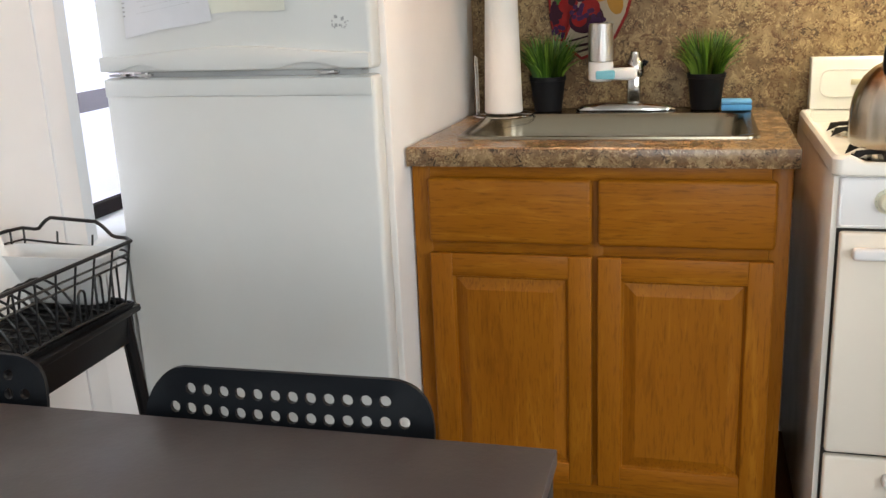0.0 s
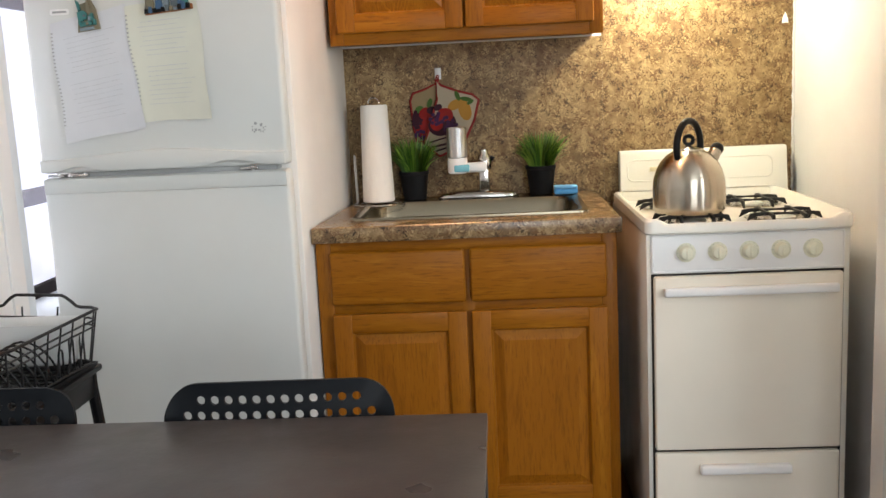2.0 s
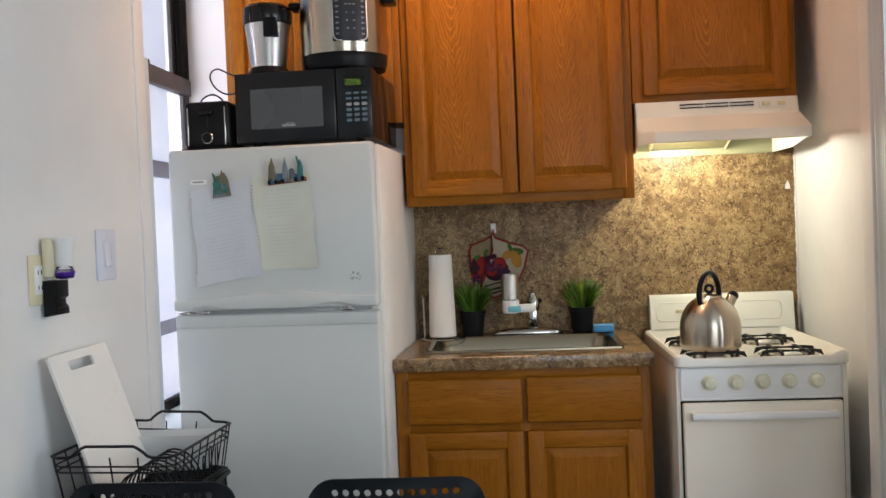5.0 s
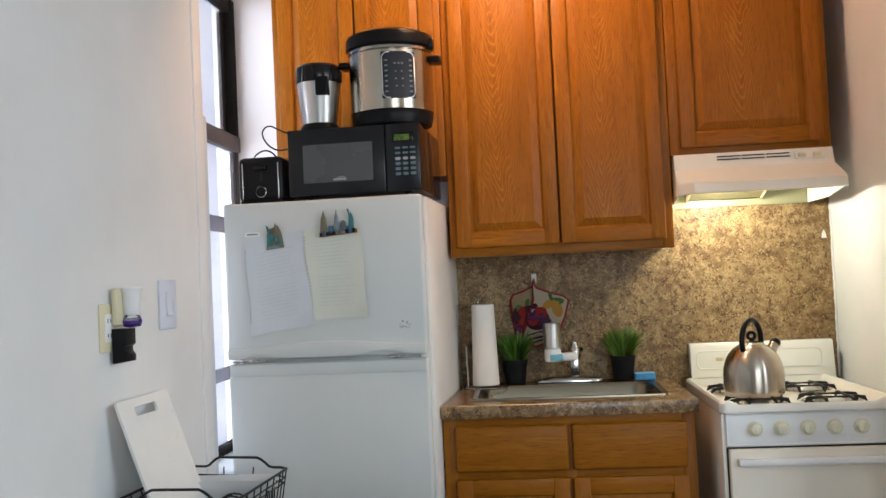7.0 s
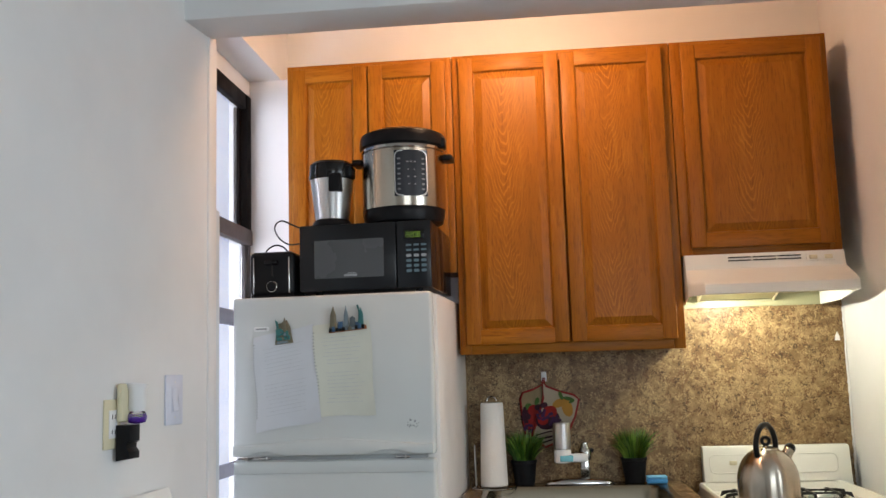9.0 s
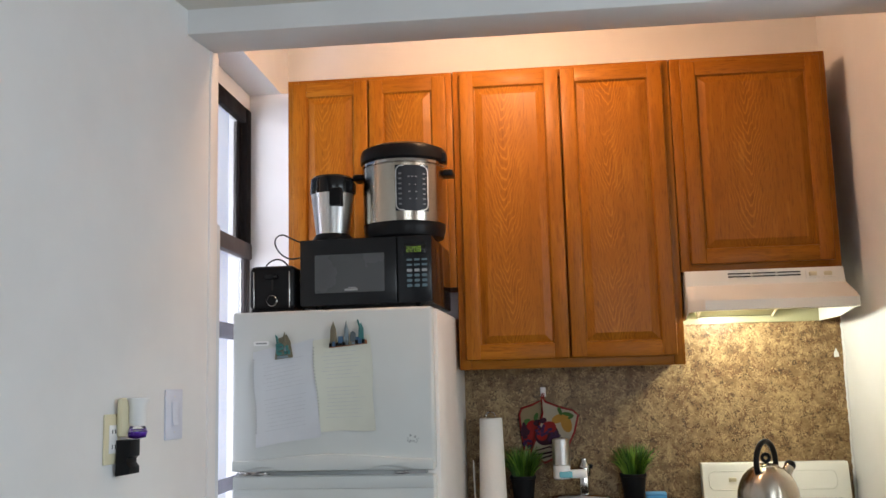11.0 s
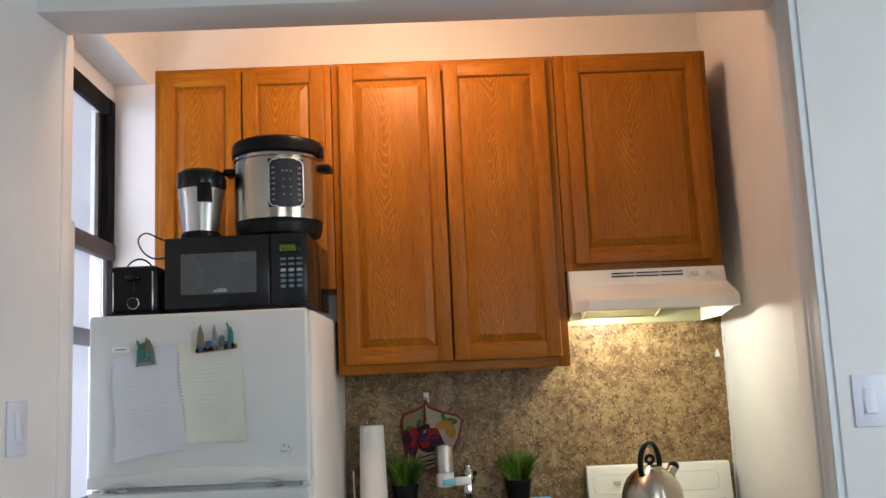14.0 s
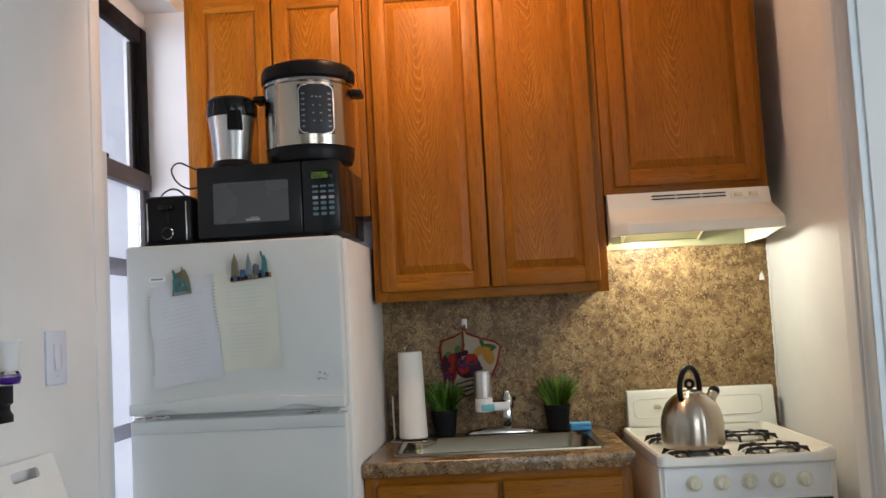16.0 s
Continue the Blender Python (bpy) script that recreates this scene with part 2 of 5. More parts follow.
def solo(name, bm, mat, at, label, category, group="", kind=""):
    return tagged(part(name, bm, mat, None, "", at), label, category, group, kind)


def box(x0, x1, y0, y1, z0, z1, bevel=0.0, seg=2, bm=None):
    b = bmesh.new()
    bmesh.ops.create_cube(b, size=1)
    for v in b.verts:
        v.co = Vector((x0 + (v.co.x + 0.5) * (x1 - x0), y0 + (v.co.y + 0.5) * (y1 - y0), z0 + (v.co.z + 0.5) * (z1 - z0)))
    if bevel:
        bmesh.ops.bevel(b, geom=b.edges[:], offset=bevel, segments=seg, profile=0.5, affect="EDGES", clamp_overlap=True)
    return join(bm, b)


def join(bm, other):
    if bm is None:
        return other
    me = bpy.data.meshes.new("tmp")
    other.to_mesh(me)
    other.free()
    bm.from_mesh(me)
    bpy.data.meshes.remove(me)
    return bm


def lathe(profile, at, n=32, bm=None, axis="z"):
    """Turns (radius, height) pairs round an axis through `at`."""
    b = bmesh.new()
    rings = []
    for r, h in profile:
        ring = []
        for i in range(n):
            a = 2 * math.pi * i / n
            p = (r * math.cos(a), r * math.sin(a), h)
            ring.append(b.verts.new(p))
        rings.append(ring)
    for r0, r1 in zip(rings, rings[1:]):
        for i in range(n):
            b.faces.new((r0[i], r0[(i + 1) % n], r1[(i + 1) % n], r1[i]))
    for ring, flip in ((rings[0], True), (rings[-1], False)):
        b.faces.new(ring[::-1] if flip else ring)
    turn = {"z": Matrix(), "y": pose(0, 0, 0, 90), "x": pose(0, 0, 0, 0, 90)}[axis]
    bmesh.ops.transform(b, matrix=Matrix.Translation(at) @ turn, verts=b.verts)
    return join(bm, b)


def tube(pts, r, n=8, closed=False, bm=None):
    """A round rod along a line of points."""
    b = bmesh.new()
    pts = [Vector(p) for p in pts]
    k = len(pts)
    rings = []
    up = None
    for i, p in enumerate(pts):
        a = pts[(i - 1) % k] if closed or i else p
        c = pts[(i + 1) % k] if closed or i < k - 1 else p
        d = (c - a).normalized()
        if up is None:
            up = d.orthogonal().normalized()
        up = (up - d * up.dot(d)).normalized()
        side = d.cross(up)
        rings.append([b.verts.new(p + r * (math.cos(2 * math.pi * j / n) * up + math.sin(2 * math.pi * j / n) * side)) for j in range(n)])
    for i in range(k if closed else k - 1):
        r0, r1 = rings[i], rings[(i + 1) % k]
        shift = 0
        if closed and i == k - 1:
            shift = min(range(n), key=lambda s: (r1[s].co - r0[0].co).length)
        for j in range(n):
            b.faces.new((r0[j], r0[(j + 1) % n], r1[(j + 1 + shift) % n], r1[(j + shift) % n]))
    if not closed:
        b.faces.new(rings[0][::-1])
        b.faces.new(rings[-1])
    return join(bm, b)


def smooth_line(pts, n=5):
    """A flowing line through the points."""
    p = [Vector(q) for q in pts]
    p = [2 * p[0] - p[1]] + p + [2 * p[-1] - p[-2]]
    out = []
    for a, b, c, d in zip(p, p[1:], p[2:], p[3:]):
        for k in range(n):
            t = k / n
            out.append(0.5 * (2 * b + (c - a) * t + (2 * a - 5 * b + 4 * c - d) * t * t + (3 * b - a - 3 * c + d) * t ** 3))
    return out + [p[-2]]


def prism(outline, axis, lo, hi, bevel=0.0, bm=None):
    """A flat outline pushed along an axis: (u, v) is (y, z) for x, (x, z) for y, (x, y) for z."""
    b = bmesh.new()

    def at(u, v, w):
        return {"x": (w, u, v), "y": (u, w, v), "z": (u, v, w)}[axis]

    a = [b.verts.new(at(u, v, lo)) for u, v in outline]
    c = [b.verts.new(at(u, v, hi)) for u, v in outline]
    k = len(outline)
    fa, fc = b.faces.new(a), b.faces.new(c)
    for i in range(k):
        b.faces.new((a[i], a[(i + 1) % k], c[(i + 1) % k], c[i]))
    bmesh.ops.recalc_face_normals(b, faces=b.faces)
    if bevel:
        bmesh.ops.bevel(b, geom=list({e for f in (fa, fc) for e in f.edges}), offset=bevel, segments=2, profile=0.5, affect="EDGES", clamp_overlap=True)
    return join(bm, b)


def rounded(x0, x1, y0, y1, r, n=6):
    """The outline of a rectangle with round corners."""
    out = []
    for cx, cy, a0 in ((x1 - r, y1 - r, 0), (x0 + r, y1 - r, 90), (x0 + r, y0 + r, 180), (x1 - r, y0 + r, 270)):
        for i in range(n + 1):
            a = radians(a0 + 90 * i / n)
            out.append((cx + r * math.cos(a), cy + r * math.sin(a)))
    return out


def structure(name, bm, mat, label, category="wall"):
    return tagged(part(name, bm, mat), label, category, "", "structure")


# ---- the setting ----
XL, XR, YB, ZC, ZN = -1.246, 0.858, 2.400, 2.470, 2.80   # left wall, niche right wall, back wall, room and niche ceilings
YF, YN = 1.345, 1.515                                    # front and back of the header


XJ = 0.781                                               # jamb of the opening


def wall_x(y):
    """The room's left wall, which splays a little towards the camera."""
    return XL + 0.13 * (min(y, 1.512) - 1.512)


floor = structure("floor", box(XL - 0.80, 2.60, -3.55, YB + 0.12, -0.10, 0.0), FLOOR, "brown wooden floor under the table and units", "floor")
structure("wall_north", box(XL - 0.25, XR + 0.12, YB, YB + 0.12, 0, ZN), WALL, "white painted wall behind the kitchen units")
# left wall with the window opening in it
WY0, WY1, WZ0, WZ1 = 1.552, 2.300, 0.705, 2.508
structure("wall_west", join(join(join(prism([(XL - 0.17, WY0), (XL, WY0), (XL, 1.512), (wall_x(-3.55), -3.55), (wall_x(-3.55) - 0.12, -3.55)], "z", 0, ZN), join(box(XL - 0.17, -1.168, WY1, YB, 0, WZ1), box(XL - 0.17, XL, WY1, YB, WZ1, ZN))),
          box(XL - 0.17, XL, WY0, WY1, 0, WZ0)), box(XL - 0.17, XL, WY0, WY1, WZ1, ZN)), WALL, "white painted side wall with a tall window")
structure("wall_niche", box(XR, XR + 0.12, YN, YB, 0, ZN), WALL, "white painted wall beside the stove")
structure("header_beam", box(XL - 0.10, 2.60, YF, YN, 2.393, ZN, 0.006), WALL, "white painted header beam over the kitchen opening", "beam")
structure("wall_opening", box(XJ, 2.60, 1.285, YN + 0.01, 0, 2.393, 0.003), WALL, "white painted wall beside the kitchen opening")
structure("ceiling", box(XL - 0.80, 2.60, -3.55, YF, ZC, ZC + 0.1), CEIL, "off-white painted ceiling", "ceiling")
structure("ceiling_niche", box(XL - 0.12, XR + 0.12, YN, YB + 0.12, ZN, ZN + 0.1), CEIL, "off-white painted ceiling over the kitchen niche", "ceiling")
structure("wall_east", join(join(join(box(2.60, 2.72, -3.55, -1.46, 0, ZN), box(2.60, 2.72, 0.06, YN, 0, ZN)), box(2.60, 2.72, -1.46, 0.06, 0, 0.84)), box(2.60, 2.72, -1.46, 0.06, 2.36, ZN)), WALL, "white painted wall with a window at the room's far side")
structure("wall_south", join(join(join(box(XL - 0.80, 0.05, -3.55, -3.43, 0, ZC), box(1.75, 2.60, -3.55, -3.43, 0, ZC)), box(0.05, 1.75, -3.55, -3.43, 0, 0.75)),
          box(0.05, 1.75, -3.55, -3.43, 2.35, ZC)), WALL, "white painted wall with a wide window behind the camera")

# ---- kitchen units ----
def panel_door(parent, x0, x1, z0, z1, y, mat):
    """A raised-panel oak door whose back lies at y; the room is towards -y."""
    s, yf = 0.052, y - 0.020
    # sloped field of the panel
    b = bmesh.new()
    loops = []
    for inset, d in ((0.0, 0.001), (0.0015, 0.0030), (0.004, 0.0060), (0.0055, 0.0105), (0.0075, 0.0108), (0.0305, 0.0024), (0.0335, 0.0014), (0.042, 0.0014)):
        u0, u1, w0, w1 = x0 + s - 0.002 + inset, x1 - s + 0.002 - inset, z0 + s - 0.002 + inset, z1 - s + 0.002 - inset
        loops.append([b.verts.new(p) for p in ((u0, yf + d, w0), (u1, yf + d, w0), (u1, yf + d, w1), (u0, yf + d, w1))])
    for p, q in zip(loops, loops[1:]):
        for i in range(4):
            b.faces.new((p[i], p[(i + 1) % 4], q[(i + 1) % 4], q[i]))
    b.faces.new(loops[-1])
    door = part("door", b, mat, parent, "", ((x0 + x1) / 2 - 0.025, y, z0 + 0.1), 7)
    for a, c in ((x0, x0 + s), (x1 - s, x1)):
        part("stile", box(a, c, yf, y, z0, z1, 0.004, 3), OAK_V, door, "", (a, y - 0.05, z0 - 0.4))
    for a, c in ((z0, z0 + s), (z1 - s, z1)):
        part("rail", box(x0 + s - 0.001, x1 - s + 0.001, yf + 0.0006, y, a, c, 0.0016), OAK_H, door, "", (x0 - 0.4, y - 0.05, a))
    return door


def wall_cabinet(x0, x1, z0, z1, doors, label):
    y0 = 2.098
    cab = thing("wall_cabinet", ((x0 + x1) / 2, YB - 0.002, z0), label, "cabinet", "oak wall cabinets")
    b = box(x0, x1, y0 + 0.019, YB - 0.002, z0 + 0.012, z1, 0.001)
    part("body", b, OAK_SIDE, cab, "", (x0, YB, z0))
    st = 0.040
    for a, c in ((x0 + 0.0005, x0 + st), (x1 - st, x1 - 0.0005)):
        part("frame_stile", box(a, c, y0, y0 + 0.02, z0, z1, 0.0015), OAK_V, cab, "", (a, y0 - 0.05, z0 - 0.4))
    for a, c in ((z0, z0 + st), (z1 - st, z1)):
        part("frame_rail", box(x0 + st, x1 - st, y0 + 0.0005, y0 + 0.02, a, c, 0.0015), OAK_H, cab, "", (x0, y0, a))
    for a, c, d0, d1 in doors:
        panel_door(cab, a, c, d0, d1, y0 - 0.001, OAK_PANEL)
    return cab


wall_cabinet(-1.165, -0.549, 1.690, 2.488, [(-1.143, -0.862, 1.718, 2.470), (-0.856, -0.572, 1.718, 2.470)], "honey oak wall cabinet with two raised-panel doors over the refrigerator")
wall_cabinet(-0.547, 0.236, 1.396, 2.489, [(-0.522, -0.1605, 1.429, 2.473), (-0.1535, 0.208, 1.429, 2.473)], "tall honey oak wall cabinet with two raised-panel doors over the sink")
wall_cabinet(0.238, 0.782, 1.715, 2.489, [(0.274, 0.758, 1.739, 2.471)], "honey oak wall cabinet with one raised-panel door over the range hood")

# base cabinet
BX0, BX1, BY = -0.5715, 0.226, 1.800
base = thing("base_cabinet", ((BX0 + BX1) / 2, YB - 0.01, 0.0), "honey oak sink base cabinet with drawer fronts and raised-panel doors", "cabinet")
part("body", join(join(prism([(BX0, BY + 0.019), (BX0 + 0.016, BY + 0.019), (BX0 + 0.050, YB - 0.004), (BX0 + 0.034, YB - 0.004)], "z", 0.0, 0.872), box(BX1 - 0.016, BX1, BY + 0.019, YB - 0.004, 0.0, 0.872)),
     box(BX0 + 0.050, BX1 - 0.016, BY + 0.03, YB - 0.004, 0.10, 0.115)), OAK_SIDE, base, "", (BX0, YB, 0))
part("toe_kick", box(BX0 + 0.016, BX1 - 0.016, BY + 0.075, BY + 0.09, 0.0, 0.1), OAK_SIDE, base)
for a, c in ((BX0, BX0 + 0.04), (BX1 - 0.04, BX1)):
    part("frame_stile", box(a, c, BY, BY + 0.02, 0.1, 0.872, 0.0015), OAK_V, base, "", (a, BY - 0.05, -0.4))
for a, c in ((0.10, 0.145), (0.668, 0.712), (0.836, 0.872)):
    part("frame_rail", box(BX0 + 0.04, BX1 - 0.04, BY + 0.0005, BY + 0.02, a, c, 0.0015), OAK_H, base, "", (BX0, BY, a))
part("centre_stile", box(-0.185, -0.150, BY + 0.0004, BY + 0.02, 0.144, 0.837, 0.0015), OAK_V, base, "", (-0.17, BY, 0.1))
for a, c in ((-0.534, -0.174), (-0.162, 0.198)):
    part("drawer_front", box(a, c, BY - 0.021, BY - 0.001, 0.699, 0.845, 0.011, 3), OAK_H, base, "", ((a + c) / 2, BY, 0.74))
    panel_door(base, a, c, 0.128, 0.675, BY - 0.001, OAK_V)

# counter with a cut-out for the sink: four strips round it and the rolled front
SX0, SX1, SY0, SY1 = -0.490, 0.166, 1.872, 2.352
CX0, CX1, CY = -0.574, 0.236, 1.770
b = bmesh.new()
CUT = (SX0 + 0.02, SX1 - 0.02, SY0 + 0.02, SY1 - 0.02)
rings = []
for x0, x1, y0, y1, z in ((*CUT, 0.874), (CX0, CX1, CY, YB - 0.006, 0.874), (CX0, CX1, CY, YB - 0.006, 0.911), (CX0 + 0.003, CX1 - 0.003, CY + 0.003, YB - 0.006, 0.914), (*CUT, 0.914)):
    rings.append([b.verts.new(q) for q in ((x0, y0, z), (x1, y0, z), (x1, y1, z), (x0 + (0.036 if y1 > 2.38 else 0.0), y1, z))])
for p, q in zip(rings, rings[1:] + rings[:1]):
    for i in range(4):
        b.faces.new((p[i], p[(i + 1) % 4], q[(i + 1) % 4], q[i]))
counter = solo("countertop", b, COUNTER, (CX0, CY, 0.874), "brown speckled stone-look laminate countertop on the base cabinet", "countertop")

part("front_edge", box(CX0 + 0.0005, CX1 - 0.0005, CY - 0.0022, CY + 0.001, 0.8725, 0.9115, 0.0012), COUNTER, counter, "speckled edge strip")

# backsplash of two sheets
sp = structure("backsplash", box(-0.80, 0.262, YB - 0.005, YB, 0.671, 1.402), SPLASH, "tan and brown speckled laminate backsplash with a seam", "backsplash")
part("panel", box(0.2623, 0.853, YB - 0.0055, YB, 0.671, 1.72), SPLASH, sp)

# ragged line of white caulk where the backsplash meets the side wall
rnd = random.Random(21)
structure("trim_caulk", tube([(0.8545 + rnd.uniform(-0.0018, 0.0012), YB - 0.005 + rnd.uniform(-0.0015, 0.001), 0.90 + 0.012 * k) for k in range(54)], 0.0042, 6), WALL, "ragged white caulk at the edge of the backsplash", "caulk")

# sink
sink = thing("sink", ((SX0 + SX1) / 2, (SY0 + SY1) / 2, 0.914), "stainless steel drop-in kitchen sink in the countertop", "sink")
b = bmesh.new()
prof = [(0.0, 0.0005, 0.03), (0.001, 0.006, 0.03), (0.006, 0.0075, 0.03), (0.018, 0.005, 0.05), (0.022, 0.003, 0.055), (0.027, -0.008, 0.06), (0.034, -0.08, 0.06), (0.045, -0.150, 0.06), (0.075, -0.165, 0.05)]
loops = []
for i, (ins, dz, r) in enumerate(prof):
    back = ins + (0.066 if i > 3 else 0.0)
    loops.append([b.verts.new((x, y, 0.914 + dz)) for x, y in rounded(SX0 + ins, SX1 - ins, SY0 + ins, SY1 - back, r)])
for p, q in zip(loops, loops[1:]):
    k = len(p)
    for i in range(k):
        b.faces.new((p[i], p[(i + 1) % k], q[(i + 1) % k], q[i]))
b.faces.new(loops[-1])
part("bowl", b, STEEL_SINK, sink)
part("drain", lathe([(0.0, 0.0), (0.042, 0.0), (0.045, 0.003), (0.040, 0.005), (0.0, 0.004)][1:4], (-0.16, 2.06, 0.751), 24), CHROME, sink)

# refrigerator
FX0, FX1, FY, FZ = -1.232, -0.592, 1.640, 1.590
fr = thing("refrigerator", ((FX0 + FX1) / 2, 2.0, 0.0), "white two-door top-freezer refrigerator with scuffed doors", "refrigerator")
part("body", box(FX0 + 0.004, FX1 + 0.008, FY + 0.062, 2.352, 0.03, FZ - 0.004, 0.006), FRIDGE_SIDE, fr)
part("gasket", join(box(FX0 + 0.012, FX1 - 0.010, FY + 0.050, FY + 0.064, 1.107, FZ - 0.02), box(FX0 + 0.012, FX1 - 0.010, FY + 0.050, FY + 0.064, 0.09, 1.062)), GASKET, fr, "grey rubber door gasket")


def fridge_door(name, z0, z1, lip):
    """A door slab with rounded edges and a moulded grip along one edge."""
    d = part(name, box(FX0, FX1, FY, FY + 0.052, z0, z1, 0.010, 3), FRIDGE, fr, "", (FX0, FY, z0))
    zl = z0 if lip == "low" else z1
    s = 1 if lip == "low" else -1
    out = []
    for i in range(25):
        u = i / 24
        out.append((FX0 + 0.004 + u * (FX1 - FX0 - 0.008), zl + s * (0.034 + 0.018 * math.sin(math.pi * u) ** 2 if lip == "low" else 0.040)))
    low = []
    for i in range(41):
        u = i / 40
        lift = sum(math.sin(math.pi * (u - a) / (c - a)) ** 2 for a, c in ((0.05, 0.27), (0.64, 0.94)) if a < u < c) if lip == "low" else 0.0
        low.append((FX0 + 0.004 + u * (FX1 - FX0 - 0.008), zl + s * (0.003 + 0.013 * lift)))
    outline = low + out[::-1]
    part("grip", prism(outline, "y", FY - (0.013 if lip == "low" else 0.005), FY + 0.012, 0.0035), FRIDGE, d, "moulded white grip strip")
    return d


fridge_door("freezer_door", 1.0945, FZ, "low")
fridge_door("fridge_door", 0.075, 1.0825, "high")
part("seam", box(FX0 + 0.09, FX1 - 0.03, FY + 0.012, FY + 0.05, 1.083, 1.094), GASKET, fr, "grey gasket between the doors")
for x in (FX0 + 0.035, FX0 + 0.10, FX1 - 0.10):
    part("hinge", join(box(x - 0.022, x + 0.022, FY + 0.003, FY + 0.03, 1.0855, 1.0910, 0.001), lathe([(0.005, 0), (0.005, 0.010)], (x + 0.008, FY + 0.008, 1.0835), 12)), CHROME, fr, "small metal hinge")
part("base_grille", box(FX0 + 0.02, FX1 - 0.02, FY + 0.03, FY + 0.08, 0.0, 0.07), GASKET, fr)
part("badge", prism(rounded(-1.162, -1.112, 1.483, 1.497, 0.005), "y", FY - 0.0015, FY + 0.004), WHITE, fr, "small white maker's badge")
part("badge_mark", box(-1.155, -1.119, FY - 0.0022, FY - 0.001, 1.4875, 1.4925), GASKET, fr)

# stove
TX0, TX1, TY = 0.284, 0.787, 1.692
st = thing("stove", ((TX0 + TX1) / 2, 2.0, 0.0), "narrow white enamel gas range with five dials", "stove")
part("body", box(TX0 + 0.002, TX1 - 0.002, TY + 0.002, 2.385, 0.03, 0.8765, 0.003), ENAMEL, st)

b = bmesh.new()
loops = []
for ins, z in ((0.0, 0.868), (-0.003, 0.872), (-0.003, 0.900), (0.002, 0.907), (0.009, 0.907), (0.022, 0.880), (0.03, 0.876)):
    out = rounded(TX0 + ins, TX1 - ins, TY - 0.012 + ins, 2.330, 0.02)
    dip = 0.013 if z > 0.885 else 0.0     # the front edge lies lower than the sides
    front = [(TX0 + ins + 0.02 + (TX1 - TX0 - 2 * ins - 0.04) * k, TY - 0.012 + ins) for k in (0.02, 0.06, 0.94, 0.98)]
    ring = [b.verts.new((x, y, z)) for x, y in out[:21]]
    ring += [b.verts.new((x, y, z - dip * d)) for (x, y), d in zip(front, (0.3, 1, 1, 0.3))]
    ring += [b.verts.new((x, y, z)) for x, y in out[21:]]
    loops.append(ring)
for p, q in zip(loops, loops[1:]):
    for i in range(len(p)):
        b.faces.new((p[i], p[(i + 1) % len(p)], q[(i + 1) % len(p)], q[i]))
b.faces.new(loops[-1])
bmesh.ops.translate(b, verts=b.verts, vec=(0, 0, 0.008))
part("cooktop", b, ENAMEL, st)
part("backguard", prism([(2.388, 0.868), (2.388, 1.039), (2.352, 1.039), (2.345, 1.031), (2.330, 0.912), (2.31, 0.879), (2.31, 0.868)], "x", TX0 + 0.022, TX1 + 0.036, 0.004), ENAMEL, st)
bg = []
for i, (x, y) in enumerate(rounded(TX0 + 0.045, TX1 - 0.01, 0.945, 1.010, 0.02)):
    bg.append((x, 2.344 - (1.026 - y) * 0.13, y))
part("raised_border", tube(bg, 0.0014, 6, True), ENAMEL, st)
part("badge", box(0.398, 0.424, 2.3325, 2.338, 0.974, 0.988, 0.001), CREAM, st, "small cream maker's badge")
part("control_panel", prism(rounded(TX0 + 0.012, TX1 - 0.016, 0.7755, 0.8755, 0.008), "y", TY - 0.004, TY + 0.02, 0.003), WHITE, st, "white panel of dials")
part("panel_rim", tube([(x, TY - 0.0035, z) for x, z in rounded(TX0 + 0.016, TX1 - 0.020, 0.7795, 0.8715, 0.007)], 0.0026, 8, True), WHITE, st)
for i in range(5):
    x = 0.383 + i * 0.0775
    k = part("dial", lathe([(0.024, 0), (0.0240, 0.003), (0.0185, 0.005), (0.0165, 0.019), (0.0145, 0.0225), (0.008, 0.0235)], (x, TY - 0.003, 0.828), 28, axis="y"), DIAL, st, "pale cream plastic dial")
    part("grip_ridge", box(x - 0.0035, x + 0.0035, TY - 0.0285, TY - 0.0240, 0.815, 0.841, 0.002), DIAL, k)
    for j in range(9):
        a = radians(-30 + 30 * j)
        part("dial_mark", box(x + 0.0215 * math.cos(a) - 0.0008, x + 0.0215 * math.cos(a) + 0.0008, TY - 0.0072, TY - 0.0055, 0.828 + 0.0215 * math.sin(a) - 0.0008, 0.828 + 0.0215 * math.sin(a) + 0.0008), GASKET, k)
for i in range(5):
    x = 0.383 + i * 0.0775
    part("printed_mark", join(box(x - 0.002, x + 0.002, TY - 0.0030, TY + 0.002, 0.8615, 0.8635), box(x - 0.009, x - 0.005, TY - 0.0030, TY + 0.002, 0.8605, 0.8615)), GASKET, st)
part("recess", box(TX0 + 0.013, TX1 - 0.017, TY - 0.001, TY + 0.03, 0.05, 0.774), GAP, st)
od = part("oven_door", box(TX0 + 0.018, TX1 - 0.022, TY - 0.018, TY + 0.016, 0.314, 0.7695, 0.006, 3), ENAMEL_DOOR, st, "beige-white oven door")
part("handle", box(0.324, 0.748, TY - 0.042, TY - 0.024, 0.722, 0.744, 0.005, 3), WHITE, od)
for x in (0.34, 0.73):
    part("handle_post", box(x - 0.012, x + 0.012, TY - 0.028, TY - 0.017, 0.726, 0.740, 0.002), WHITE, od)
dr = part("drawer", box(TX0 + 0.018, TX1 - 0.022, TY - 0.016, TY + 0.016, 0.055, 0.305, 0.006, 3), ENAMEL_DOOR, st, "beige-white broiler drawer")
part("handle", box(0.412, 0.642, TY - 0.038, TY - 0.014, 0.252, 0.276, 0.006, 3), WHITE, dr)

